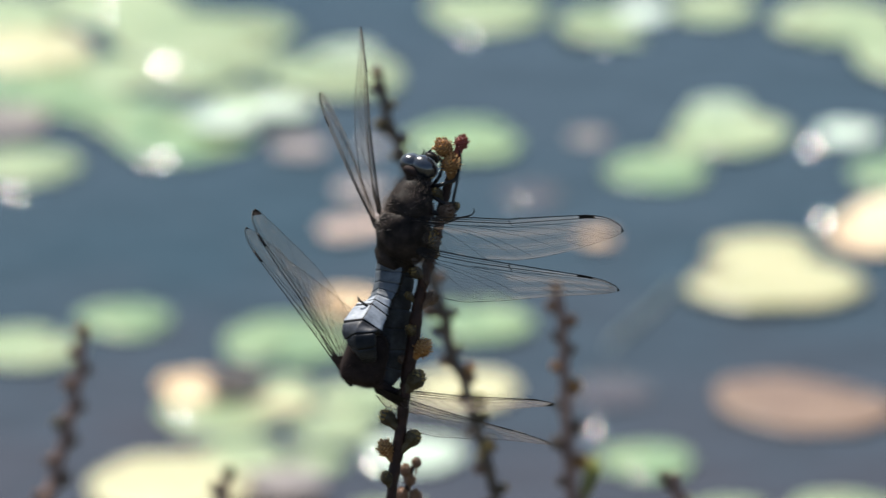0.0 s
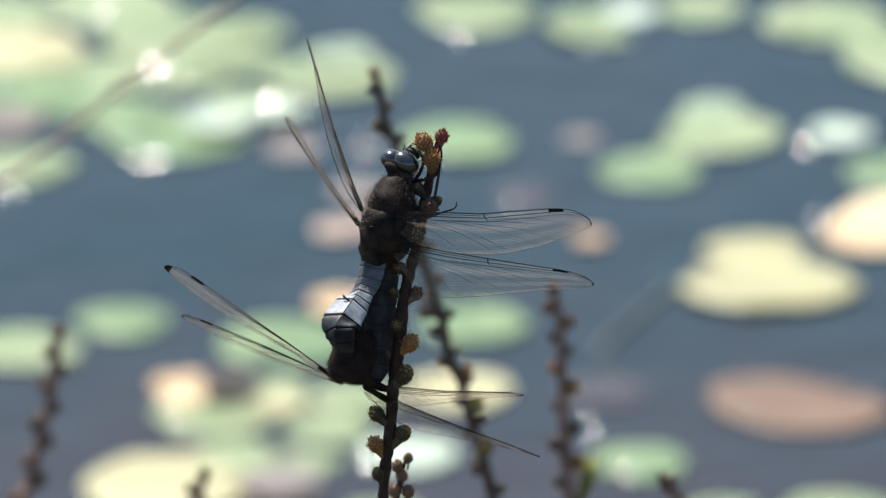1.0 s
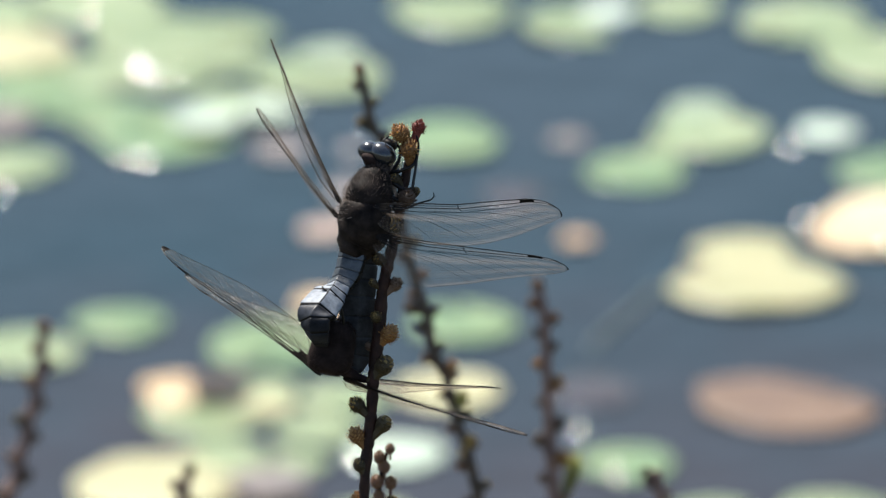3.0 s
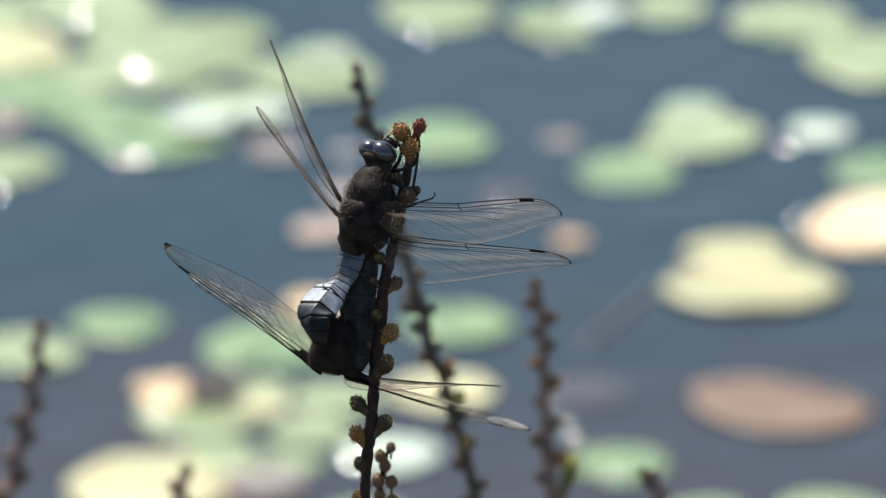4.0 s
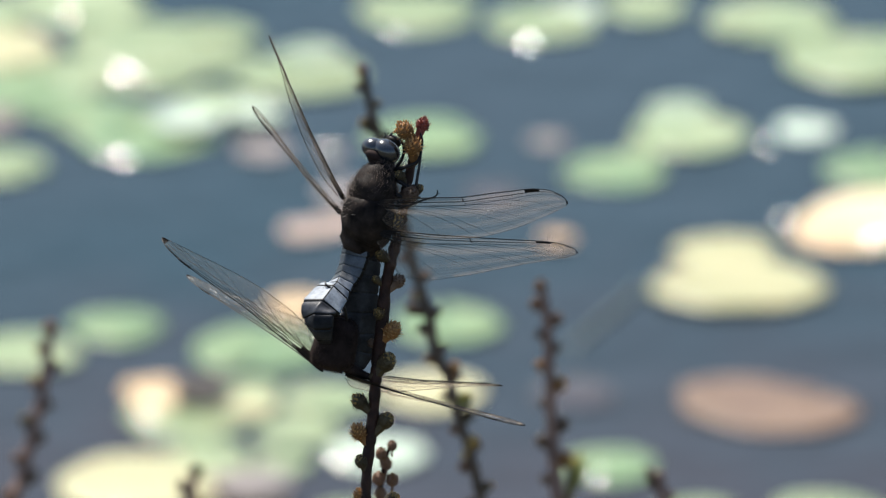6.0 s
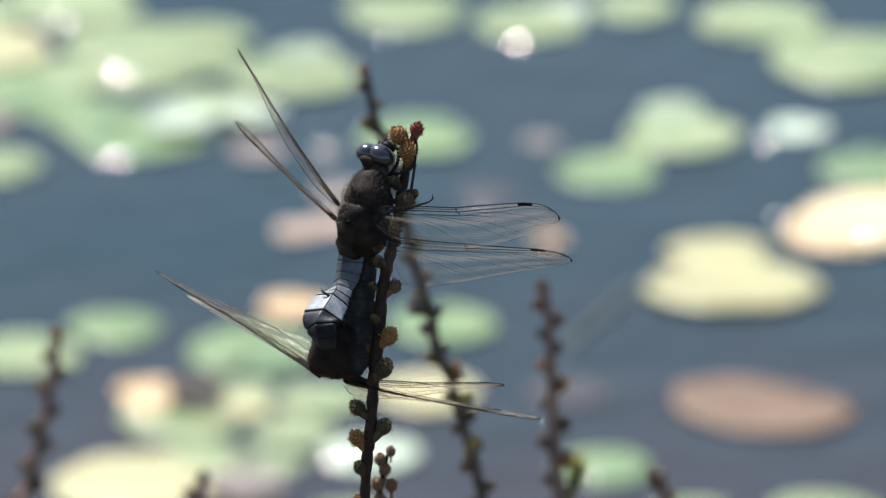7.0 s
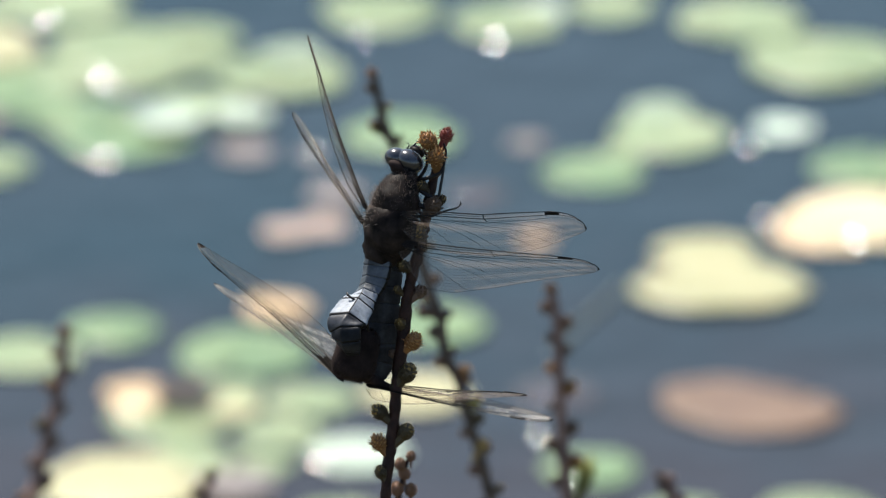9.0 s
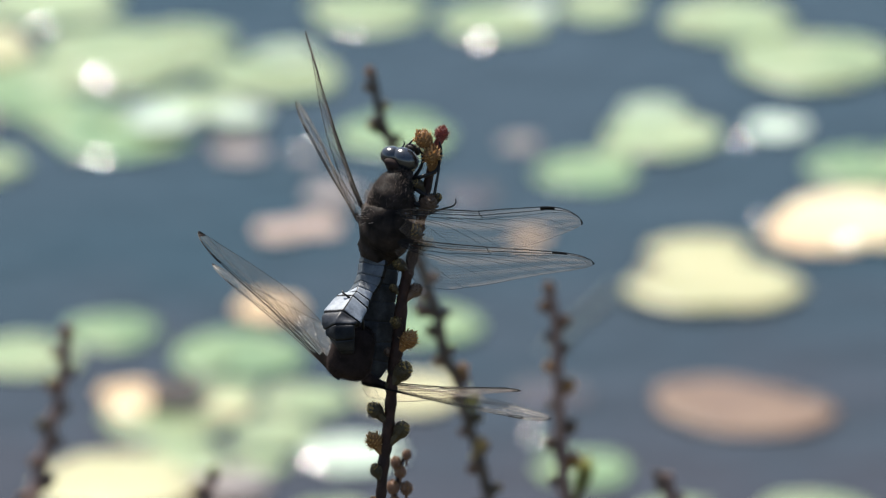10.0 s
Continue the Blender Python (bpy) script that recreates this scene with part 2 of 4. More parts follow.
# ---- the large structure ----
def build_ground():
    """Peaty bank under the viewer that slopes into the pond, and the pond's bed to the horizon."""
    xs = [-400, -60, -15, -6] + [-4 + 0.25 * i for i in range(33)] + [6, 15, 60, 400]
    ys = [-400, -60, -15, -6] + [-4 + 0.25 * i for i in range(37)] + [9, 20, 60, 400]
    v, f = [], []
    for y in ys:
        for x in xs:
            k = min(max((y - 0.6) / 1.9, 0), 1)
            k = k * k * (3 - 2 * k)
            z = 0.45 - 1.05 * k + 0.05 * noise.noise((x * 0.8, y * 0.8, 0)) + 0.02 * noise.noise((x * 3, y * 3, 5))
            v.append((x, y, z))
    n = len(xs)
    for j in range(len(ys) - 1):
        for i in range(n - 1):
            f.append((j * n + i, j * n + i + 1, (j + 1) * n + i + 1, (j + 1) * n + i))
    tagged(new("ground", mesh_of("ground", v, f, [MAT_GROUND])), "peaty brown bank sloping into the pond", "ground", kind="structure")


def build_water():
    s = 400
    me = mesh_of("water", [(-s, -s, 0), (s, -s, 0), (s, s, 0), (-s, s, 0)], [(0, 1, 2, 3)], [MAT_WATER])
    tagged(new("water", me), "still blue-grey pond water with brown depths", "water", kind="structure")


build_ground()
build_water()


# ---- floating leaves ----
def pad_mesh(seed, kind):
    """A round floating leaf of radius 1 with a notch, a wavy lifted rim and a thickness."""
    rnd = random.Random(seed)
    n, rings = 56, 7
    gap = rnd.uniform(0.05, 0.16)
    top, bottom, f = [], [], []
    for r in range(rings + 1):
        for j in range(n + 1):
            a = gap + (2 * math.pi - 2 * gap) * j / n
            q = max(r / rings, 0.03)
            edge = 1 + 0.04 * math.sin(3 * a + seed) + 0.02 * math.sin(7 * a + 2 * seed) + 0.012 * math.sin(17 * a)
            close = 1 - q
            a2 = a * q + (math.pi + (a - math.pi) * math.pi / (math.pi - gap)) * close
            z = 0.005 * q ** 3 * (0.8 + math.sin(2 * a + seed)) + 0.005 * q * (1 + math.sin(5 * a + seed)) + 0.004 * q * abs(math.sin(7 * a))
            x, y = q * edge * math.cos(a2), q * edge * math.sin(a2)
            top.append((x, y, z + 0.007))
            bottom.append((x, y, z))
    m = n + 1
    o = len(top)
    for r in range(rings):
        for j in range(n):
            q = (r * m + j, r * m + j + 1, (r + 1) * m + j + 1, (r + 1) * m + j)
            f.append(q[::-1])
            f.append(tuple(o + i for i in q))
    for j in range(n):
        a, b = rings * m + j, rings * m + j + 1
        f.append((a, o + a, o + b, b))
    f += [tuple(range(m)), tuple(o + i for i in range(m))[::-1]]
    for j in (0, n):
        for r in range(rings):
            a, b = r * m + j, (r + 1) * m + j
            f.append((a, b, o + b, o + a))
    return mesh_of("lily_pad", top + bottom, f, [MAT_PAD[kind]])


PADS = []
LEAN = {}   # pads that the ripples tilt: seconds and degrees
PAD_WORDS = {"green": "round green lily pad floating on the pond", "pale": "pale green lily pad floating on the pond",
             "yellow": "yellowing lily pad floating on the pond", "cream": "cream and orange dying lily pad on the water",
             "orange": "orange withered lily pad floating on the pond", "brown": "brown decaying lily pad floating on the pond",
             "dark": "dark rotten lily pad lying on the water", "mauve": "faded mauve lily pad half sunk in the pond",
             "sunken": "reddish brown leaf lying just under the water",
             "apricot": "apricot and brown withering lily pad on the water",
             "blush": "pinkish fading lily pad floating on the pond",
             "faint_sheen": "pale green lily pad, faint sheen put into its colour",
             "sheen": "pale lily pad, white sheen put into its colour"}


def lily_pad(x, y, r, kind, dx, dy, tilt=(0, 0), z=0.0, turn=None, deep=1.0, skew=0.0):
    """A leaf of radius r at x, y that drifts by dx, dy over the clip; deep: its length over its width, which is turned by skew."""
    i = len(PADS)
    me = pad_mesh(i, kind)
    turn = (i * 77) % 360 if turn is None else turn
    me.transform(pose(0, 0, 0, 0, 0, skew - turn) @ Matrix.Diagonal((r, r * deep, r, 1)) @ pose(0, 0, 0, 0, 0, turn - skew))
    ob = new("lily_pad", me)
    tagged(ob, PAD_WORDS[kind], "lily pad", "lily pads on the pond")
    z0 = 0.0004 + z + 0.0002 * (i % 7) + (0.0009 if kind in ("cream", "yellow", "orange", "apricot") else 0)
    PADS.append((ob, x, y, z0, tilt, turn, dx, dy))
    ob.matrix_basis = pose(x, y, z0, 0.35 * tilt[0], 0.35 * tilt[1], 0) @ pose(0, 0, 0, 0, 0, turn)
    return ob


def wet_spot(pad, x, y, r):
    """A thin film of water on a curled flap of the leaf, that mirrors the sun."""
    ob = new("water_drop", WET_MESH)
    ob.parent = pad
    ob.matrix_parent_inverse = pad.matrix_basis.inverted()
    half = TO_SUN + (EYE - Vector((x, y, 0))).normalized()
    turn = Vector((0, 0, 1)).rotation_difference(half.normalized()).to_matrix().to_4x4()
    ob.matrix_basis = Matrix.Translation((x, y, pad.matrix_basis.translation.z + r + 0.0010)) @ turn @ Matrix.Diagonal((r, r, r, 1))


def wet_mesh():
    v, f = [], []
    n = 14
    rows = [(0.0, 0.03), (0.5, 0.028), (0.85, 0.02), (1.0, -0.1), (0.8, -0.5), (0.0, -0.9)]
    for q, z in rows:
        for j in range(n):
            a = 2 * math.pi * j / n
            v.append((q * math.cos(a), q * math.sin(a), z))
    for i in range(len(rows) - 1):
        for j in range(n):
            k = (j + 1) % n
            f.append((i * n + j, (i + 1) * n + j, (i + 1) * n + k, i * n + k))
    return mesh_of("water_drop", v, f, [MAT_DROP])


WET_MESH = wet_mesh()
MAT_PETIOLE = mottled("pale_leaf_stalk", (0.07, 0.085, 0.07), (0.12, 0.14, 0.11), 40, 0.4, 200)


def leaf_stalk(pad, points, r):
    """A leaf stalk that trails along the surface from its leaf and sinks at its end."""
    v, f = tube(frames_along(smooth_path([(*p, r) for p in points], 8), (0, 0, 1)), round_section(8))
    ob = part("stalk", mesh_of("stalk", v, f, [MAT_PETIOLE]), pad, "pale thin leaf stalk")
    ob.matrix_parent_inverse = pad.matrix_basis.inverted()


p = lily_pad(0.027, 4.436, 0.0357, "pale", -0.070, 0.000, (0.9, 0.5))
wet_spot(p, 0.015, 4.385, 0.0008)
p = lily_pad(0.100, 4.409, 0.0323, "pale", -0.070, 0.010, (-0.7, 0.7))
LEAN[p.name] = (0, 5.0, 5.4, 10), (4, 4, 0, 0)
wet_spot(p, 0.092, 4.365, 0.0018)
lily_pad(0.159, 4.442, 0.0257, "pale", -0.067, 0.004, (1.1, 0.9))
lily_pad(0.232, 4.416, 0.0373, "pale", -0.063, 0.003, (-0.5, 0.1))
lily_pad(0.286, 4.354, 0.0469, "pale", -0.070, -0.010, (-0.5, -0.8))
lily_pad(0.012, 4.205, 0.0330, "green", -0.039, 0.010, (0.4, 0.5))
lily_pad(0.165, 4.218, 0.0330, "pale", -0.039, -0.005, (0.7, 0.6))
lily_pad(0.121, 4.156, 0.0295, "green", -0.040, -0.003, (-0.3, -0.7))
lily_pad(0.139, 4.193, 0.0142, "pale", -0.037, -0.004, (-0.5, 0.9))
lily_pad(0.160, 4.262, 0.0186, "faint_sheen", -0.039, -0.003, (0.0, -0.3))
p = lily_pad(0.232, 4.220, 0.0175, "sheen", -0.040, 0.010, (0.3, -0.1))
wet_spot(p, 0.210, 4.189, 0.0011)
p = lily_pad(0.183, 3.966, 0.0490, "yellow", -0.034, -0.003, (-0.6, 0.5), turn=160, deep=0.82)
leaf_stalk(p, [(0.130, 3.967, 0.001), (0.113, 3.924, 0.001), (0.094, 3.880, 0.0005), (0.082, 3.849, -0.006)], 0.0019)
lily_pad(0.178, 4.024, 0.0290, "yellow", -0.035, -0.002, (0.0, 0.3), turn=10, z=-0.0012, deep=0.8)
p = lily_pad(0.246, 4.046, 0.0291, "apricot", -0.036, 0.002, (-0.4, 0.4), z=-0.001)
wet_spot(p, 0.213, 4.062, 0.0016)
LEAN[p.name] = (0, 0.3, 0.7, 10), (0, 0, 2.4, 2.4)
p = lily_pad(0.268, 4.070, 0.0445, "cream", -0.036, 0.003, (-0.3, 0.2), turn=200)
wet_spot(p, 0.261, 4.029, 0.0013)
lily_pad(0.264, 4.152, 0.0325, "green", -0.025, 0.010, (1.1, -1.0))
lily_pad(0.193, 3.781, 0.0520, "brown", -0.033, -0.004, (-0.2, -0.0), turn=35, deep=0.72, skew=-30)
p = lily_pad(0.108, 3.696, 0.0251, "green", -0.033, -0.012, (0.1, 0.6))
wet_spot(p, 0.102, 3.680, 0.0008)
wet_spot(p, 0.080, 3.741, 0.0009)
lily_pad(0.209, 3.616, 0.0316, "pale", -0.015, 0.000, (-0.6, 0.3))
lily_pad(0.149, 3.615, 0.0227, "pale", -0.027, 0.000, (0.5, 0.6))
lily_pad(0.019, 3.906, 0.0297, "green", -0.028, -0.004, (1.0, 0.4))
lily_pad(0.012, 3.803, 0.0292, "yellow", -0.030, -0.006, (-0.6, 0.4))
lily_pad(-0.084, 3.878, 0.0363, "green", -0.027, -0.021, (1.1, -0.7))
lily_pad(-0.174, 3.912, 0.0260, "green", -0.007, -0.018, (1.0, 0.9))
lily_pad(-0.227, 3.868, 0.0301, "pale", 0.000, -0.013, (0.6, 0.7))
lily_pad(-0.134, 3.808, 0.0195, "apricot", -0.032, -0.015, (-0.2, 0.9))
lily_pad(-0.137, 3.787, 0.0127, "cream", -0.032, -0.015, (0.6, -0.6))
lily_pad(-0.111, 3.799, 0.0164, "dark", -0.031, -0.017, (0.4, 0.4), z=0.006)
lily_pad(-0.143, 3.660, 0.0437, "yellow", -0.028, 0.002, (-0.8, -0.7))
p = lily_pad(-0.119, 3.768, 0.0333, "pale", -0.030, -0.010, (0.2, -0.3))
wet_spot(p, -0.142, 3.763, 0.0008)
lily_pad(-0.058, 3.746, 0.0232, "pale", -0.033, -0.008, (0.2, -0.4))
p = lily_pad(-0.015, 3.707, 0.0261, "sheen", -0.033, 0.000, (-1.0, -0.8))
wet_spot(p, -0.036, 3.689, 0.0012)
lily_pad(-0.244, 4.360, 0.0387, "yellow", -0.035, 0.005, (-0.8, -0.6))
p = lily_pad(-0.151, 4.388, 0.0454, "pale", -0.037, -0.025, (0.3, 0.3))
wet_spot(p, -0.164, 4.329, 0.0016)
wet_spot(p, -0.146, 4.327, 0.0008)
wet_spot(p, -0.198, 4.429, 0.0011)
lily_pad(-0.060, 4.319, 0.0374, "pale", -0.036, 0.000, (0.2, 0.2))
p = lily_pad(-0.150, 4.217, 0.0421, "green", -0.036, 0.002, (0.2, 0.5))
LEAN[p.name] = (0, 4.7, 5.0, 5.3, 10), (1.1, 1.1, 0, 1.1, 1.1)
wet_spot(p, -0.159, 4.168, 0.0016)
wet_spot(p, -0.171, 4.165, 0.0008)
lily_pad(-0.217, 4.278, 0.0333, "green", -0.033, 0.003, (-0.3, 1.0))
p = lily_pad(-0.236, 4.164, 0.0296, "pale", -0.031, 0.000, (0.5, -0.8))
wet_spot(p, -0.240, 4.113, 0.0011)
lily_pad(-0.125, 4.231, 0.0208, "sheen", -0.036, 0.002, (0.4, -0.1), z=0.005)
p = lily_pad(-0.092, 4.256, 0.0176, "sheen", -0.026, -0.012, (-0.5, -0.2), z=0.003)
wet_spot(p, -0.097, 4.258, 0.0014)
LEAN[p.name] = (0, 0.3, 1.0, 1.5, 10), (3, 0, 0, 4, 4)
lily_pad(-0.082, 4.194, 0.0168, "mauve", -0.034, -0.007, (0.0, 0.8))
lily_pad(-0.055, 4.056, 0.0150, "blush", -0.036, -0.003, (-0.2, -0.5))
lily_pad(-0.035, 4.070, 0.0158, "blush", -0.036, -0.004, (0.4, -0.9))
lily_pad(-0.050, 3.938, 0.0190, "apricot", -0.046, -0.009, (-0.9, 0.4))
lily_pad(0.083, 4.213, 0.0116, "mauve", -0.039, -0.010, (-0.1, 0.1))
lily_pad(0.086, 4.041, 0.0101, "orange", -0.038, -0.002, (-0.4, -0.0))
lily_pad(-0.081, 3.654, 0.0214, "mauve", -0.030, -0.004, (1.0, -0.2), z=0.005)
lily_pad(-0.046, 4.122, 0.0166, "mauve", -0.016, -0.005, (-0.2, -0.1))
lily_pad(-0.028, 3.616, 0.0201, "pale", -0.030, 0.000, (0.2, -0.7))
lily_pad(-0.195, 4.447, 0.0408, "pale", -0.037, 0.005, (-0.9, -0.2))
lily_pad(-0.092, 3.802, 0.0243, "pale", -0.030, -0.009, (0.1, -0.5))
lily_pad(-0.114, 4.402, 0.0273, "pale", -0.035, -0.015, (-0.5, 0.0))
lily_pad(-0.189, 4.325, 0.0302, "pale", -0.036, -0.003, (1.2, -0.9))
lily_pad(-0.237, 4.298, 0.0334, "green", -0.033, 0.000, (0.4, 0.8))
lily_pad(-0.182, 4.247, 0.0299, "green", -0.034, 0.000, (1.0, -0.7))
lily_pad(-0.258, 4.428, 0.0340, "pale", -0.034, 0.005, (-0.8, 0.9))
lily_pad(0.050, 4.115, 0.0172, "sunken", -0.035, 0.000, (1.1, 0.1))
lily_pad(0.090, 3.802, 0.0220, "sunken", -0.033, -0.004, (-0.9, 0.2))
p = lily_pad(-0.040, 4.194, 0.0084, "mauve", -0.039, -0.012, (-0.5, 0.9))
wet_spot(p, -0.042, 4.202, 0.0008)
lily_pad(-0.086, 3.782, 0.0164, "yellow", -0.032, -0.007, (-0.3, 0.2))
lily_pad(-0.067, 3.696, 0.0162, "pale", -0.031, -0.004, (0.1, 0.1))
lily_pad(-0.106, 3.703, 0.0231, "pale", -0.031, -0.004, (1.0, -0.7))
lily_pad(-0.251, 4.240, 0.0250, "mauve", -0.029, 0.000, (-0.0, -0.4))
lily_pad(0.116, 4.435, 0.0174, "sheen", -0.068, 0.005, (0.0, 0.3))
lily_pad(-0.044, 3.792, 0.0243, "pale", -0.030, -0.004, (-0.1, -0.4))
lily_pad(-0.148, 4.322, 0.0280, "pale", -0.036, -0.002, (0.2, 0.3))
lily_pad(-0.108, 4.272, 0.0250, "pale", -0.034, -0.003, (0.1, 0.2))
lily_pad(-0.056, 4.348, 0.0200, "faint_sheen", -0.036, 0.000, (0.2, 0.1), z=0.003)
lily_pad(-0.112, 4.345, 0.0220, "pale", -0.036, -0.001, (0.1, -0.2))


# ---- the bog myrtle: twigs with catkins ----
def bud_mesh(seed, material, tips, spiky=0.5, crown=1.0, stub=1.0):
    """A scaly catkin of radius 1 with its tip along z and a short stub below."""
    rnd = random.Random(seed)
    v, f = blob((0, 0, 0), (0.86, 0.86, 0.92), 12, 8)
    pieces = [(v, f), tube([(Vector((0, 0, -1.9)), Vector((1, 0, 0)), Vector((0, 1, 0)), 0.42 * stub), (Vector((0, 0, -0.6)), Vector((1, 0, 0)), Vector((0, 1, 0)), 0.6 * stub)], round_section(7))]
    count = 60
    for i in range(count):
        z = 1 - 1.75 * (i + 0.5) / count
        a = i * 2.39996 + rnd.uniform(-0.2, 0.2)
        q = math.sqrt(max(0, 1 - z * z))
        nrm = Vector((q * math.cos(a), q * math.sin(a), z))
        c = Vector((nrm.x * 0.82, nrm.y * 0.82, nrm.z * 0.88))
        side = Vector((-math.sin(a), math.cos(a), 0))
        up = nrm.cross(side)
        if up.z < 0:
            up = -up
        w, h = rnd.uniform(0.15, 0.22), rnd.uniform(0.2, 0.32) * (0.7 + spiky)
        tip = c + up * h * 0.45 + nrm * h * (0.5 + 0.6 * spiky)
        pv = [c - side * w + nrm * 0.02, c + side * w + nrm * 0.02, c + up * h * 0.3 + side * w * 0.7 + nrm * 0.14, c + up * h * 0.3 - side * w * 0.7 + nrm * 0.14, tip, c - up * 0.1 - nrm * 0.1]
        pieces.append((pv, [(0, 1, 2, 3), (3, 2, 4), (1, 0, 5), (2, 1, 5, 4), (0, 3, 4, 5)]))
    v, f = joined(*pieces)
    slots = [0] * (len(f) - count * 5)
    for i in range(count):
        slots += [0, 1, 0, 1, 1] if i < count * crown else [0] * 5
    return mesh_of("catkin", v, f, [material, tips], smooth=False, slots=slots)


BUDS = {"orange": [bud_mesh(1, MAT_BUD_ORANGE, MAT_TIP_ORANGE, 0.75), bud_mesh(2, MAT_BUD_ORANGE, MAT_TIP_ORANGE, 0.9)],
        "olive": [bud_mesh(3, MAT_BUD_OLIVE, MAT_TIP_OLIVE, 0.3, 0.4), bud_mesh(4, MAT_BUD_OLIVE, MAT_TIP_OLIVE, 0.7, 0.5)],
        "brown": [bud_mesh(8, MAT_BUD_ROUND, MAT_BUD_ORANGE, 0.35, 0.8, 0.4)], "green": [bud_mesh(10, MAT_SHOOT, MAT_TIP_OLIVE, 0.2)], "tan": [bud_mesh(9, MAT_TIP_OLIVE, MAT_TIP_OLIVE, 0.1)],
        "red": [bud_mesh(5, MAT_BUD_RED, MAT_TIP_RED, 0.7)], "dark": [bud_mesh(6, MAT_BUD_DARK, MAT_TIP_DARK, 0.3), bud_mesh(7, MAT_BUD_DARK, MAT_TIP_DARK, 0.5)]}

bush = new("bog_myrtle")
tagged(bush, "bog myrtle shrub with bare reddish twigs and brown catkins", "shrub")


def twig(points, k, bark, rough=0.14, wide=1.14):
    """A bare knobbly twig through points (x, y, w, r) of the sheet, k times as far as the focus."""
    path = smooth_path([(*(S(x, y, w) * k), r * U * k) for x, y, w, r in points], 7)
    rings = []
    for i, (c, s, u, r) in enumerate(frames_along(path, (0, -1, 0))):
        r *= (0.81 if k == 1.0 else wide) + 0.2 * noise.noise((c.x * 900, c.z * 700, k)) + rough * noise.noise((c.x * 3000, c.z * 3000, 9))
        rings.append((c, s, u, r))
    v, f = tube(rings, round_section(12))
    return part("twig", mesh_of("twig", v, f, [bark]), bush)


def catkin(tw, k, x, y, w, r, kind, fromx, fromy, n=[0]):
    """A catkin of radius r at x, y, w on the sheet, growing away from a point of the twig."""
    n[0] += 1
    c = S(x, y, w) * k
    d = (c - S(fromx, fromy, w if w > 100 else 0) * k)
    d = d.normalized() if d.length > 1e-6 else Vector((0, -0.3, 1)).normalized()
    d = (d + Vector((0, 0, 0.25))).normalized()
    q = Vector((0, 0, 1)).rotation_difference(d).to_matrix().to_4x4()
    meshes = BUDS[kind]
    ob = part("catkin", meshes[n[0] % len(meshes)], tw, "", Matrix.Translation(c) @ q @ pose(0, 0, 0, 0, 0, n[0] * 57) @ Matrix.Scale(r * 1.08 * U * k, 4))
    return ob


def main_twig():
    t = twig([(735, 226, 4, 4), (729, 240, 4, 7), (722, 275, 3, 9), (713, 315, 2, 10), (706, 355, 0, 11), (698, 400, 0, 12),
              (688, 445, 0, 13), (678, 485, 0, 12), (672, 520, 0, 13), (669, 560, 0, 13), (664, 605, 0, 14), (658, 650, 0, 13),
              (656, 690, 0, 12), (653, 735, 0, 12), (647, 785, 0, 13), (643, 830, 0, 12), (640, 885, 0, 12), (634, 1000, 0, 14),
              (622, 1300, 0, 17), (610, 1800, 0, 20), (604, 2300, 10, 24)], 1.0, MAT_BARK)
    for row in ((737, 222, 4, 13, "red", 728, 244), (706, 233, -4, 17, "orange", 724, 250), (720, 262, -10, 16, "orange", 722, 280),
                (697, 313, -8, 11, "olive", 712, 325), (716, 346, -12, 17, "dark", 704, 360), (731, 336, -6, 9, "olive", 712, 352),
                (691, 398, -12, 17, "olive", 697, 410), (667, 455, -10, 12, "olive", 684, 462), (695, 500, 6, 13, "dark", 676, 512),
                (657, 497, -6, 8, "olive", 674, 508), (663, 558, -10, 10, "olive", 669, 566), (684, 588, -4, 17, "orange", 665, 602),
                (650, 610, 2, 8, "dark", 663, 622), (674, 644, -2, 19, "olive", 657, 660), (629, 714, 0, 15, "olive", 652, 728),
                (674, 748, 0, 16, "olive", 650, 768), (628, 768, -2, 15, "orange", 648, 788), (633, 820, -4, 13, "olive", 644, 836),
                (686, 886, 4, 13, "olive", 645, 895), (630, 880, 4, 12, "orange", 640, 900)):
        catkin(t, 1.0, *row)
    # a side shoot with small rounded catkins a little behind
    far = 1.055

    def spot(x, y):
        return 784 + (x - 784) * far, 441 + (y - 441) * far, 1100
    path = smooth_path([(*S(*spot(x, y)), r * U) for x, y, r in ((688, 782, 3), (676, 815, 4), (670, 850, 4), (664, 900, 5), (655, 1000, 5), (650, 1300, 6))] + [(*S(622, 1500, 300), 7 * U), (*S(616, 1600, 0), 8 * U)], 6)
    v, f = tube(frames_along(path, (0, -1, 0)), round_section(8))
    part("side_shoot", mesh_of("side_shoot", v, f, [MAT_BARK]), t)
    for x, y, r in ((687, 792, 10), (668, 806, 12), (677, 823, 12), (664, 850, 14), (688, 852, 13), (667, 876, 12)):
        px, py, w = spot(x, y)
        catkin(t, 1.0, px, py, w, r, "brown", px, py + 12)
    return t


def knobs(tw, k, pts, kinds, step, seed, rmin=7, rmax=11):
    """Small catkins in turn on both sides of a twig's upper path."""
    rnd = random.Random(seed)
    path = smooth_path(pts, 12)
    walked, side = 0.0, 1
    for a, b in zip(path, path[1:]):
        if b[1] > 930:
            break
        walked += math.hypot(b[0] - a[0], b[1] - a[1])
        if walked > step:
            walked = rnd.uniform(-0.3, 0.2) * step
            side = -side
            r = rnd.uniform(rmin, rmax)
            off = b[3] + r * 0.55
            catkin(tw, k, b[0] + side * off, b[1], rnd.uniform(-6, 6), r, rnd.choice(kinds), b[0], b[1] + r)


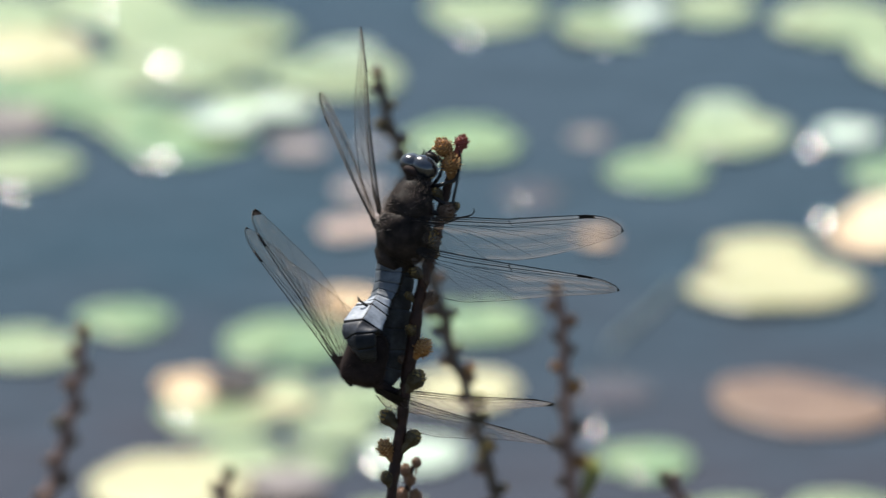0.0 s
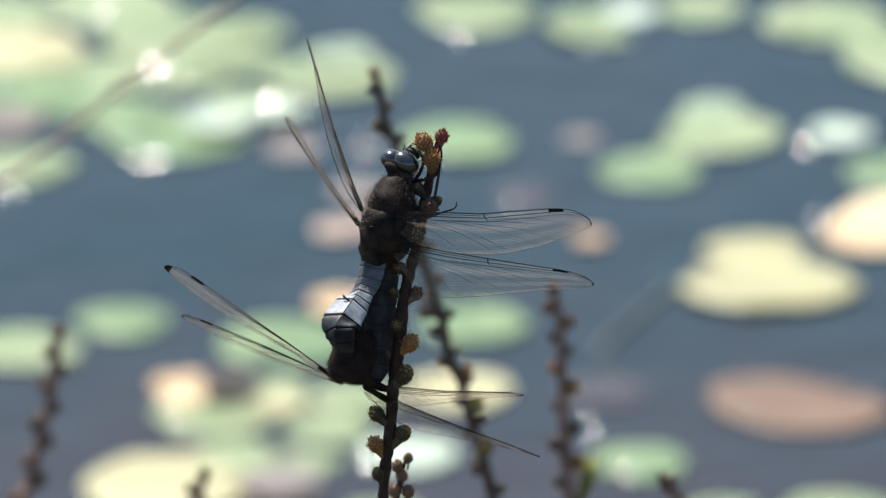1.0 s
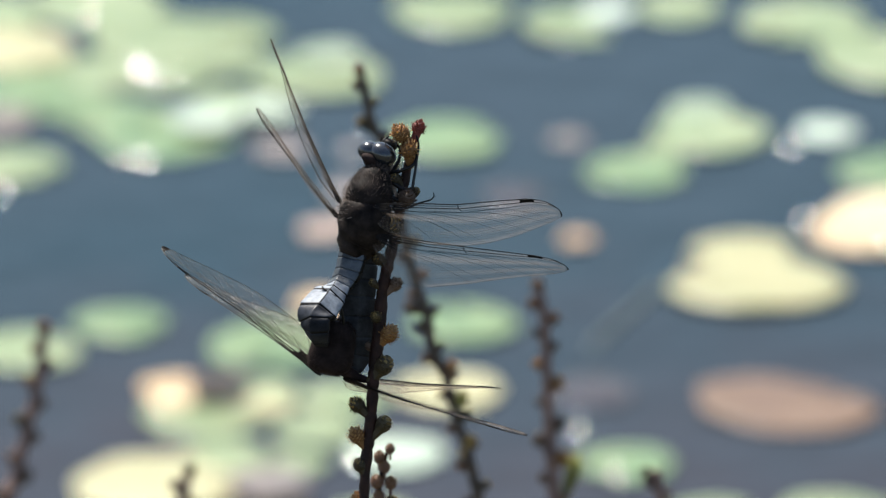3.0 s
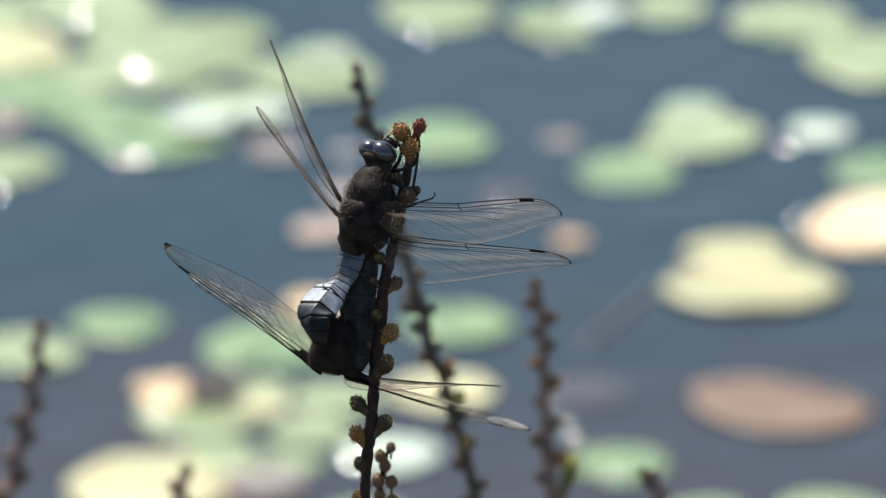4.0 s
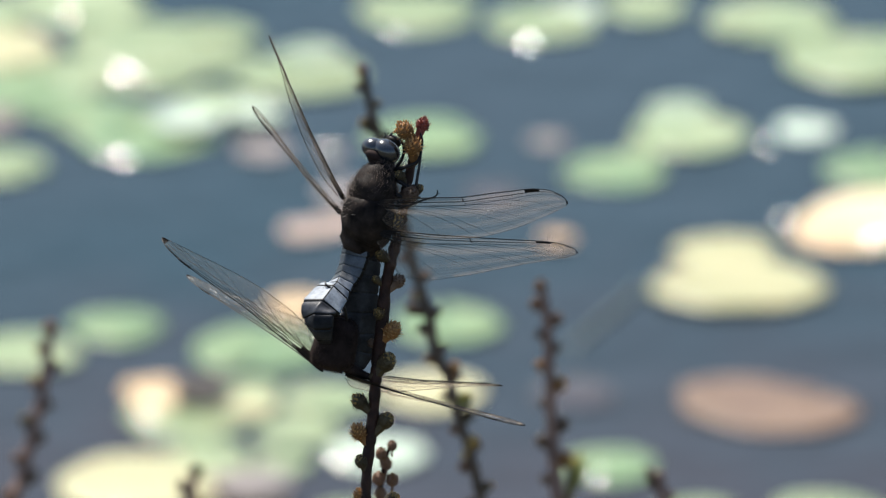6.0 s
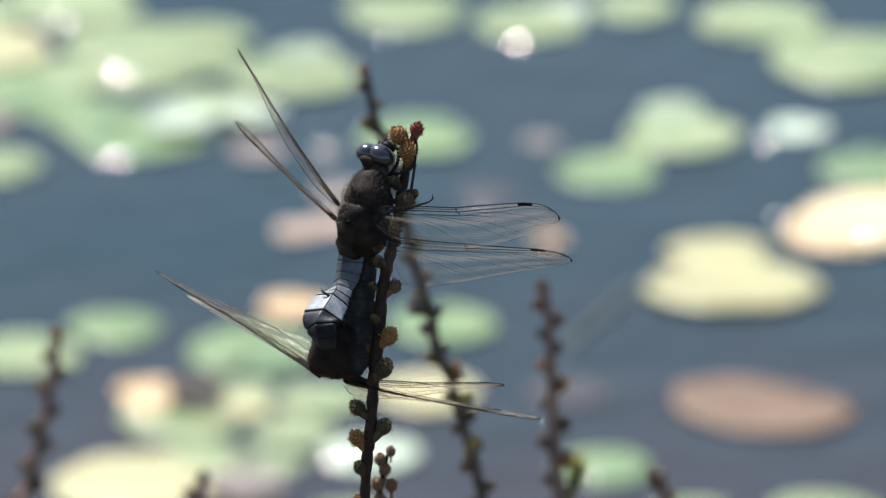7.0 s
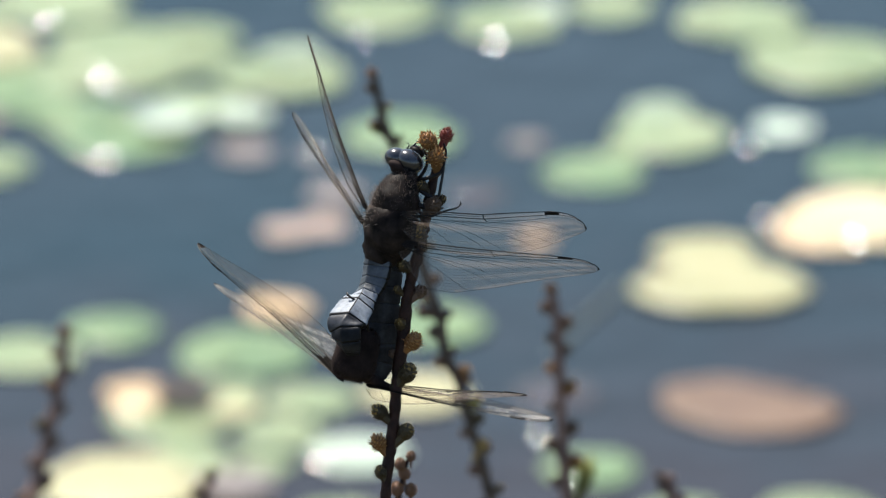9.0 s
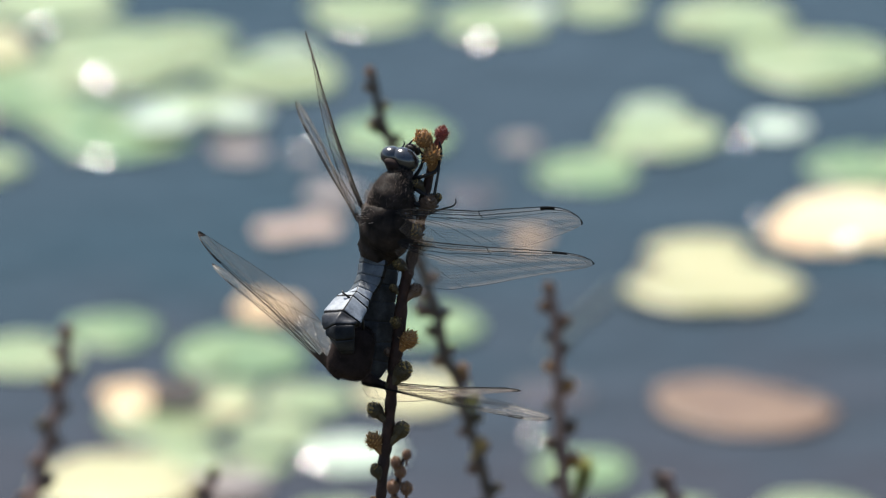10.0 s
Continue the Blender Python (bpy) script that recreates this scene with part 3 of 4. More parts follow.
def back_twig():
    k = 1.31
    pts = [(636, 122, 0, 8), (644, 158, 0, 8), (649, 190, 0, 9), (656, 215, 0, 9), (672, 250, 0, 9), (689, 300, 0, 10), (704, 370, 0, 10), (718, 440, 0, 10),
           (735, 502, 0, 10), (755, 560, 0, 10), (764, 618, 0, 11), (789, 672, 0, 10), (806, 740, 0, 10), (826, 800, 0, 11), (845, 882, 0, 12), (868, 980, 0, 13), (880, 1300, 0, 16), (860, 1900, 0, 20), (830, 2300, 0, 24)]
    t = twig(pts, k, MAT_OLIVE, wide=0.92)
    knobs(t, k, pts[:-3], ("brown", "dark", "olive", "brown"), 27, 4, 8, 13)
    for row in ((634, 124, 0, 11, "brown", 640, 145), (797, 650, 0, 11, "orange", 785, 668), (815, 705, 0, 14, "green", 800, 722), (829, 784, 0, 15, "tan", 818, 800), (727, 545, 0, 14, "dark", 745, 548)):
        catkin(t, k, *row)
    return t


def right_twig():
    k = 1.37
    pts = [(953, 508, 0, 7), (961, 555, 0, 8), (965, 620, 0, 9), (968, 700, 0, 9), (972, 780, 0, 10), (980, 882, 0, 10), (986, 980, 0, 12), (980, 1300, 0, 15), (940, 1900, 0, 20), (900, 2300, 0, 24)]
    t = twig(pts, k, MAT_BARK_FAR)
    knobs(t, k, pts[:-3], ("brown", "dark", "brown", "orange"), 27, 5, 9, 14)
    catkin(t, k, 951, 506, 0, 13, "brown", 957, 530)
    v, f = joined(*[tube(frames_along(smooth_path([(*(S(*a) * k), 0.4 * U), (*(S(*b) * k), 12 * U), (*(S(*c) * k), 6 * U)], 5), (0, -1, 0)), round_section(6))
                    for a, b, c in (((1024, 795, 0), (1014, 828, 0), (996, 880, 0)), ((1008, 800, 8), (1008, 832, 6), (996, 882, 0)), ((1034, 812, -6), (1016, 845, -4), (996, 886, 0)))])
    part("shoot", mesh_of("shoot", v, f, [MAT_SHOOT]), t, "fresh green leaf shoot")
    pts2 = [(1160, 832, 0, 8), (1168, 882, 0, 9), (1178, 960, 0, 11), (1150, 1300, 0, 14), (1060, 1900, 0, 18), (960, 2300, 0, 22)]
    t2 = twig(pts2, k, MAT_BARK_FAR)
    knobs(t2, k, pts2[:-3], ("orange", "dark"), 22, 6, 8, 12)
    catkin(t2, k, 1143, 836, 0, 9, "dark", 1160, 860)
    return t, t2


def left_twigs():
    k = 1.50
    pts = [(76, 590, 0, 7), (72, 640, 0, 8), (61, 705, 0, 9), (44, 775, 0, 10), (25, 850, 0, 10), (8, 930, 0, 12), (-20, 1300, 0, 15), (60, 1900, 0, 20), (160, 2300, 0, 24)]
    t = twig(pts, k, MAT_BARK_FAR)
    knobs(t, k, pts[:-3], ("brown", "dark", "brown", "olive"), 28, 7, 10, 15)
    catkin(t, k, 77, 582, 0, 14, "brown", 75, 605)
    pts2 = [(333, 838, 0, 7), (325, 872, 0, 9), (318, 930, 0, 10), (310, 1300, 0, 14), (330, 1900, 0, 18), (360, 2300, 0, 22)]
    t2 = twig(pts2, k, MAT_BARK_FAR)
    knobs(t2, k, pts2[:-3], ("dark", "olive"), 22, 8, 8, 12)
    catkin(t2, k, 335, 834, 0, 13, "olive", 330, 855)
    return t, t2


def stock():
    """The shrub's standing stems, from the ground to the feet of the twigs."""
    for x, y, back in ((604, 2270, 0.0), (830, 2270, 0.62), (900, 2270, 0.74), (960, 2270, 0.74), (160, 2270, 1.00), (360, 2270, 1.00)):
        k = 1 + back / 2
        p = sheet_pose(back=back) @ (S(x, y) * k)
        foot = Vector((0.02 + p.x * 0.35, 0.12 + (p.y - 0.12) * 0.4, 0.40))
        mid = foot.lerp(p, 0.5) + Vector((0, 0, 0.03)) + Vector((p.x * 0.12, 0, 0))
        path = smooth_path([(*foot, 0.008), (*mid, 0.0055), (*p, 0.0032)], 8)
        v, f = tube(frames_along(path, (0, -1, 0)), round_section(10))
        part("branch", mesh_of("branch", v, f, [MAT_BARK]), bush)


MAIN = main_twig()
BACK_TWIG = back_twig()
RIGHT_TWIG, SHORT_TWIG = right_twig()
LEFT_TWIG, LOW_TWIG = left_twigs()
stock()


# ---- a dry grass stalk close to the viewer that the wind pushes through the view ----
def grass_stalk():
    rows = [(-0.10, 0.0, -0.085, 0.0005), (-0.03, 0.0, -0.022, 0.0004), (0.03, 0.002, 0.026, 0.00038), (0.08, 0.004, 0.062, 0.00034), (0.12, 0.004, 0.088, 0.0002)]
    rows = [(-0.40, 0.05, -1.36, 0.0009), (-0.27, 0.03, -0.6, 0.0008), (-0.19, 0.01, -0.22, 0.0006)] + rows
    v, f = tube(frames_along(smooth_path(rows, 8), (0, -1, 0)), round_section(8))
    ob = new("grass_stalk")
    tagged(ob, "dry brown grass stalk bent by the wind", "grass")
    part("stem", mesh_of("stem", v, f, [MAT_STALK]), ob)
    for i in range(5):
        x = 0.02 + 0.02 * i
        c = Vector((x + 0.001, 0.003, 0.0205 + 0.0165 * i))
        v, f = blob(c, (0.0008, 0.0008, 0.004), 8, 6, 50)
        part("spikelet", mesh_of("spikelet", v, f, [MAT_STALK]), ob)
    return ob


STALK = grass_stalk()


# ---- dragonflies ----
EDGES = {"fore": (([0, 0.3, 0.47, 0.6, 0.84, 0.92, 0.965, 0.99, 1], [0.012, 0.028, 0.032, 0.05, 0.077, 0.07, 0.05, 0.026, 0]),
                  ([0, 0.1, 0.3, 0.5, 0.6, 0.74, 0.885, 0.96, 0.99, 1], [0.04, 0.12, 0.162, 0.164, 0.15, 0.115, 0.062, 0.03, 0.014, 0])),
         "hind": (([0, 0.3, 0.5, 0.84, 0.93, 0.975, 0.992, 1], [0.01, 0.018, 0.028, 0.045, 0.04, 0.025, 0.013, 0]),
                  ([0, 0.06, 0.15, 0.3, 0.5, 0.6, 0.75, 0.9, 0.97, 1], [0.03, 0.11, 0.2, 0.2, 0.15, 0.12, 0.078, 0.042, 0.02, 0]))}


def profile(kind, x):
    """Leading and trailing edge of a wing at x of its length, over the line from root to tip."""
    lead, trail = EDGES[kind]
    near = [min(max(x + d, 0), 1) for d in (-0.02, 0, 0.02)]
    if x > 0.97:
        near = [x]
    return float(np.mean(np.interp(near, *lead))), -float(np.mean(np.interp(near, *trail)))


def wing_meshes(kind, length):
    """Vein network, membrane and dark mark of a wing that lies along x with its front edge to +y."""
    L = length * U
    steps = 64

    def at(x, f, jitter=0.0):
        a, b = profile(kind, x)
        pleat = abs((f * 6.5) % 2 - 1) - 0.5
        z = 0.012 * math.sin(f * 9) * (1 - x) + 0.01 * math.sin(x * 4) + 0.011 * pleat * (1 - 0.55 * x) * min(1, x * 8)
        turn = radians(28 * (x - 0.5))
        c = a + (b - a) * f
        return Vector((x * L, (c * math.cos(turn) - z * math.sin(turn)) * L, (z * math.cos(turn) + c * math.sin(turn) + jitter) * L))

    v, f = [], []

    def along(i, stop=0.998):
        return stop * (1 - (1 - i / steps) ** 1.35)

    def strand(pts, r0, r1):
        rings = []
        for i, p in enumerate(pts):
            t = (pts[min(i + 1, len(pts) - 1)] - pts[max(i - 1, 0)]).normalized()
            s = Vector((-t.y, t.x, 0))
            s = s.normalized() if s.length > 1e-6 else Vector((0, 1, 0))
            rings.append((p, s, Vector((0, 0, 1)), r0 + (r1 - r0) * i / max(1, len(pts) - 1)))
        o = len(v)
        pv, pf = tube(rings, [(1, 0), (-0.5, 0.87), (-0.5, -0.87)], False)
        v.extend(pv)
        f.extend(tuple(i + o for i in q) for q in pf)

    for lv, r, stop in ((0.0, 1.3, 0.999), (0.05, 0.6, 0.49), (0.105, 1.0, 0.985), (0.2, 0.45, 0.96), (1.0, 0.5, 0.999)):
        strand([at(along(i, stop), lv) for i in range(steps + 1)], r * U, r * 0.55 * U)
    # the stout dark root
    for lv, r in ((0.0, 2.8), (0.1, 3.2), (0.2, 2.6), (0.3, 1.8)):
        strand([at((-0.09 if lv < 0.15 and length in (383, 377) else 0.01) + 0.14 * i / 8, lv) for i in range(9)], r * U, 0.7 * U)
    # main veins that fan out to the hind margin
    for start, low, end, power, r in ((0.03, 0.34, 0.2, 1.2, 0.5), (0.03, 0.32, 0.37, 1.7, 0.6), (0.03, 0.27, 0.53, 2.3, 0.65), (0.05, 0.25, 0.6, 2.5, 0.5),
                                      (0.10, 0.20, 0.74, 2.9, 0.6), (0.2, 0.2, 0.82, 3.0, 0.5), (0.3, 0.18, 0.93, 3.3, 0.5), (0.48, 0.16, 0.965, 3.3, 0.4)):
        pts = [at(start + (end - start) * i / 30, low + (1.0 - low) * (i / 30) ** power) for i in range(31)]
        strand(pts, r * 0.72 * U, 0.22 * U)
    rnd = random.Random(3 if kind == "fore" else 4)
    # straight cross veins along the front margin
    for lo, hi, n in ((0.0, 0.105, 34), (0.105, 0.2, 40)):
        for i in range(1, n):
            x = (i + rnd.uniform(-0.2, 0.2)) / n
            strand([at(x, lo), at(min(x + 0.004, 0.99), hi)], 0.15 * U, 0.15 * U)
    strand([at(0.47, 0.0), at(0.475, 0.10), at(0.49, 0.17)], 1.0 * U, 0.7 * U)
    veins = mesh_of("wing", v, f, [MAT_VEIN], smooth=False)
    # six-sided cells over the rest
    v, f = [], []
    rows, cols6 = 13, 104
    net = {}
    for j in range(rows + 1):
        for i in range(cols6 + 1):
            x = 0.02 + 0.96 * (i + rnd.uniform(-0.36, 0.36)) / cols6
            q = 0.2 + 0.8 * (j + (0.17 if (i + j) % 2 else -0.17) + rnd.uniform(-0.17, 0.17)) / rows
            net[i, j] = at(x, min(max(q, 0.2), 1.0))
    for j in range(1, rows):
        strand([net[i, j] for i in range(cols6 + 1)], 0.18 * U, 0.16 * U)
        for i in range(cols6 + 1):
            if (i + j) % 2:
                strand([net[i, j], net[i, j + 1]], 0.17 * U, 0.17 * U)
    net_mesh = mesh_of("vein_net", v, f, [MAT_NET], smooth=False)

    v2, f2, slots = [], [], []
    cols = 26
    for i in range(steps + 1):
        x = along(i)
        for j in range(cols + 1):
            v2.append(at(x, j / cols))
    for i in range(steps):
        for j in range(cols):
            a = i * (cols + 1) + j
            f2.append((a, a + 1, a + cols + 2, a + cols + 1))
            x = along(i)
            dark = (x < (0.10 if length in (383, 377) else 0.17) - 0.0065 * j and j < 11) or (x > (0.958 if length == 371 else 0.985))
            slots.append(1 if dark else 0)
    membrane = mesh_of("membrane", v2, f2, [MAT_MEMBRANE, MAT_AMBER], slots=slots)
    membrane.validate()

    v3, f3 = [], []
    a, b = 0.795, 0.868
    for i in range(7):
        x = a + (b - a) * i / 6
        for lv in (-0.01, 0.1):
            for dz in (0.0025, -0.0025):
                v3.append(at(x, lv, dz))
    for i in range(6):
        o = i * 4
        f3 += [(o, o + 4, o + 6, o + 2), (o + 1, o + 3, o + 7, o + 5), (o, o + 1, o + 5, o + 4), (o + 2, o + 6, o + 7, o + 3)]
    f3 += [(0, 2, 3, 1), (24, 25, 27, 26)]
    return veins, net_mesh, membrane, mesh_of("wing_mark", v3, f3, [MAT_STIGMA])


def wing_pose(root, dx, dz, length, away, twist, side):
    """The pose of a wing whose tip lies dx, dz from its root on the sheet; away: the sign of its depth; twist of its chord out of the sheet."""
    d2 = dx * dx + dz * dz
    w = away * math.sqrt(max(length * length - d2, 0.0))
    x = Vector((dx, w, dz)).normalized()
    flat = Vector((side * dz, 0, -side * dx))
    flat -= x * x.dot(flat)
    flat.normalize()
    deep = x.cross(flat)
    trail = flat * math.cos(radians(twist)) + deep * math.sin(radians(twist))
    y = -trail
    z = x.cross(y)
    m = Matrix((x, y, z)).transposed().to_4x4()
    return Matrix.Translation(root) @ m


Wing = namedtuple("Wing", "ob root length away side")
WING_MESHES = {("fore", "male"): wing_meshes("fore", 383), ("hind", "male"): wing_meshes("hind", 377),
               ("fore", "female"): wing_meshes("fore", 371), ("hind", "female"): wing_meshes("hind", 382)}


def wing(thing, kind, sex, root, length, away, side):
    veins, net_mesh, membrane, mark = WING_MESHES[(kind, sex)]
    w = part("wing", veins, thing, "clear wing with a net of dark veins")
    tagged(part("vein_net", net_mesh, w, "fine brown net of cross veins"), kind="stuff")
    part("membrane", membrane, w)
    part("wing_mark", mark, w, "black wing mark near the tip")
    return Wing(w, root, length, away, side)


def fuzz(verts, faces, count, length, seed, low=None, material=MAT_HAIR, fringe=None):
    """Fine hairs standing on a body's surface, as slim blades."""
    rnd = random.Random(seed)
    v, f = [], []
    mid = sum(verts, Vector()) / len(verts)
    quads = [q for q in faces if len(q) == 4]
    for i in range(count):
        a, b, c, d = (verts[j] for j in rnd.choice(quads))
        p = a.lerp(b, rnd.random()).lerp(d.lerp(c, rnd.random()), rnd.random())
        if low is not None and p.z < low + rnd.uniform(-1, 1) * 30 * U:
            continue
        if fringe is not None and p.x > mid.x - fringe * U * rnd.uniform(0.8, 1.2):
            continue
        out = (p - mid).normalized() + Vector((rnd.uniform(-0.6, 0.6), rnd.uniform(-0.6, 0.6), rnd.uniform(-0.3, 0.7)))
        out.normalize()
        s = out.cross(Vector((rnd.uniform(-1, 1), rnd.uniform(-1, 1), rnd.uniform(-1, 1)))).normalized() * 0.22 * U
        h = length * rnd.uniform(0.4, 1.25) * U
        o = len(v)
        v += [p - s, p + s, p + out * h * 0.6 + s * 0.6 + Vector((0, 0, h * 0.05)), p + out * h]
        f += [(o, o + 1, o + 2), (o, o + 2, o + 3)]
    return mesh_of("hair", v, f, [material], smooth=False)


def keel_section():
    """A segment's outline: a low roof with a narrow ridge, soft side edges and a rounded belly."""
    return [(0.035, 0.54), (0.08, 0.52), (0.36, 0.38), (0.66, 0.23), (0.92, 0.10), (0.98, 0.02), (0.93, -0.2), (0.66, -0.40), (0.3, -0.48), (0.0, -0.5),
            (-0.3, -0.48), (-0.66, -0.40), (-0.93, -0.2), (-0.98, 0.02), (-0.92, 0.10), (-0.66, 0.23), (-0.36, 0.38), (-0.08, 0.52), (-0.035, 0.54)]


def segments(thing, points, hints, materials, seam, names="segment"):
    """A bent body of rings: one segment between each two points (x, y, w, half width), its ridge towards the hints."""
    hints = [hints[min(i, len(hints) - 1)] for i in range(len(points))]
    steps = 9
    fine = smooth_path([(*S(x, y, w), h * U, *hint) for (x, y, w, h), hint in zip(points, hints)], steps)
    sec = keel_section()
    n = len(sec)
    rings = []
    for i, p in enumerate(fine):
        t = (Vector(fine[min(i + 1, len(fine) - 1)][:3]) - Vector(fine[max(i - 1, 0)][:3])).normalized()
        h = Vector(p[4:7])
        u = (h - t * t.dot(h)).normalized()
        k = i % steps
        pinch = 0.95 if k == 0 else 1.02 if k >= steps - 2 else 1.0
        dent = 1 + 0.02 * noise.noise(Vector(p[:3]) * 900)
        rings.append((Vector(p[:3]), t.cross(u), u, p[3] * pinch * dent))
    body = None
    for i in range(len(points) - 1):
        rows = rings[i * steps:(i + 1) * steps + 1]
        v, f = tube(rows, sec)
        plain = materials[min(i, len(materials) - 1)] == MAT_BLUE_SHADED
        slots = [1 if (q >= steps - 1 and not plain) or 5 <= j <= 12 or (j == n - 1 and materials[min(i, len(materials) - 1)] == MAT_BLUE) else 0
                 for q in range(len(rows) - 1) for j in range(n)] + [1, 1]
        me = mesh_of(names, v, f, [materials[min(i, len(materials) - 1)], seam], slots=slots)
        body = part("abdomen", me, thing) if body is None else body
        if i:
            part(names, me, body)
    return body


def leg(thing, pts):
    path = smooth_path([(*S(x, y, w), r * U) for x, y, w, r in pts], 5)
    v, f = tube(frames_along(path, (0.1, -1, 0.1)), round_section(7))
    pieces = [(v, f)]
    rnd = random.Random(len(pts) + int(pts[0][0]))
    for p in path[4:-3:2]:
        c = Vector(p[:3])
        d = Vector((rnd.uniform(-1, 1), rnd.uniform(-1, 0.2), rnd.uniform(-1, 0.3))).normalized()
        s = d.cross(Vector((0, 1, 0.3))).normalized() * 0.5 * U
        pieces.append(([c - s, c + s, c + d * 9 * U, c + Vector((0, 0.4 * U, 0))], [(0, 1, 2), (1, 3, 2), (3, 0, 2)]))
    v, f = joined(*pieces)
    return part("leg", mesh_of("leg", v, f, [MAT_LEG]), thing)


def build_male():
    thing = new("dragonfly")
    tagged(thing, "powder-blue male dragonfly gripping a twig and holding his mate", "dragonfly", "dragonflies on the twig")
    rows = [(674, 284, 0, 15), (668, 297, 0, 23), (660, 313, -4, 33), (654, 330, -6, 41), (650, 347, -6, 44), (649, 358, -4, 41), (646, 372, -6, 48), (643, 392, -6, 48), (638, 410, -2, 45), (630, 426, 2, 39), (623, 442, 2, 32), (620, 450, 2, 26)]
    path = smooth_path([(*S(x, y, w), r * U) for x, y, w, r in rows], 4)
    rings = []
    for c, s, u, r in frames_along(path, (0, -1, 0)):
        rings.append((c, s, u * 1.02, r))
    v, f = tube(rings, round_section(26))
    v = [p + (p - Vector((S(648, 0).x, 0, p.z))) * (0.08 * noise.noise(p * 520) + 0.05 * noise.noise(p * 1400)) for p in v]
    th = part("thorax", mesh_of("thorax", v, f, [MAT_THORAX]), thing, "hairy dark brown thorax")
    tagged(part("hair", fuzz(v, f, 4500, 6.5, 5, S(0, 352).z), th), kind="stuff")
    tagged(part("hair_fringe", fuzz(v, f, 7000, 10.0, 7, S(0, 362).z, MAT_FRINGE_LIT, 28), th, "shoulder hair fringe, coloured as if sunlit"), kind="stuff")
    for x, y, w, r in ((607, 358, -12, 6), (606, 371, -16, 7), (609, 384, -16, 6), (664, 372, -36, 5), (668, 392, -34, 6), (662, 410, -32, 5)):
        v, f = blob(S(x, y, w), (r * U, r * 0.8 * U, r * 0.9 * U), 10, 8, 20)
        part("wing_joint", mesh_of("wing_joint", v, f, [MAT_PALE]), th, "pale horny wing joint")
    v, f = blob(S(660, 283, 2), (22 * U, 20 * U, 15 * U), 18, 12, 20)
    hd = part("head", mesh_of("head", v, f, [MAT_FACE]), thing)
    v, f = blob(S(651, 263, 6), (22 * U, 22 * U, 18 * U), 28, 18, 12)
    part("eye", mesh_of("eye", v, f, [MAT_EYE]), hd, "glossy blue-black compound eye")
    v, f = blob(S(673, 269, -1), (26 * U, 25 * U, 21 * U), 28, 18, 30)
    part("eye", mesh_of("eye", v, f, [MAT_EYE]), hd, "glossy blue-black compound eye")
    v, f = blob(S(650, 277, -14), (15 * U, 9 * U, 9 * U), 16, 10, 25)
    part("occiput", mesh_of("occiput", v, f, [MAT_THORAX_DARK]), hd, "dark hairy back of the head")
    v, f = blob(S(686, 251, 14), (15 * U, 14 * U, 10 * U), 16, 10, 30)
    part("face", mesh_of("face", v, f, [MAT_FACE]), hd)
    for pts in (((676, 246, 8, 2.2), (683, 238, 6, 1.6), (689, 232, 4, 1.0)), ((668, 248, 12, 1.8), (672, 240, 12, 1.0), (669, 236, 12, 0.6))):
        path = smooth_path([(*S(x, y, w), r * U) for x, y, w, r in pts], 4)
        v, f = tube(frames_along(path, (0, -1, 0)), round_section(6))
        part("antenna", mesh_of("antenna", v, f, [MAT_LEG]), hd)
    leg(thing, ((682, 304, 0, 4), (705, 298, -14, 3.6), (728, 288, -14, 3.2), (735, 268, -10, 2.4), (737, 250, -6, 2), (733, 236, -4, 1.6)))
    leg(thing, ((690, 318, -10, 4.5), (712, 332, -16, 3.6), (724, 334, -16, 3), (729, 312, -16, 2.6), (733, 286, -16, 2.2), (736, 262, -14, 1.6)))
    leg(thing, ((688, 345, -10, 5), (706, 352, -14, 4), (722, 352, -14, 3), (726, 336, -12, 2)))
    leg(thing, ((690, 366, -14, 3), (712, 366, -24, 2.2), (738, 356, -26, 1.8), (758, 350, -24, 1.5), (764, 344, -22, 1.2), (764, 337, -22, 0.8)))
    leg(thing, ((690, 300, 16, 4), (702, 280, 20, 3), (704, 262, 18, 2.4), (697, 246, 14, 1.8)))
    leg(thing, ((686, 350, 18, 4), (704, 372, 20, 3), (710, 392, 16, 2.2)))
    pts = [(621, 436, 2, 36), (617, 455, 2, 37), (611, 476, 0, 35), (603, 492, -4, 31), (594, 503, -13, 27), (586, 512, -23, 27), (576, 521, -36, 32), (557, 547, -70, 35), (553, 562, -82, 31), (553, 579, -82, 28), (556, 593, -66, 24), (559, 602, -50, 17)]
    hints = [(-0.75, -0.6, 0.1)] * 3 + [(-0.55, -0.6, 0.5), (-0.35, -0.6, 0.7), (-0.1, -0.7, 0.7), (0.1, -0.75, 0.65), (0.0, -0.85, 0.45), (-0.5, -0.85, 0.1), (-0.5, -0.85, 0.0), (-0.5, -0.8, -0.2)]
    abdomen = segments(thing, pts, hints, [MAT_BLUE_SHADED] * 4 + [MAT_BLUE] * 3 + [MAT_SLATE] + [MAT_BLACK], MAT_SEAM)
    w = {"MRF": wing(thing, "fore", "male", S(650, 362, -38), 383, -1, 1), "MRH": wing(thing, "hind", "male", S(655, 412, -36), 377, -1, 1),
         "MLF": wing(thing, "fore", "male", S(600, 354, 0), 383, 1, -1), "MLH": wing(thing, "hind", "male", S(596, 380, 0), 377, 1, -1)}
    return thing, abdomen, w


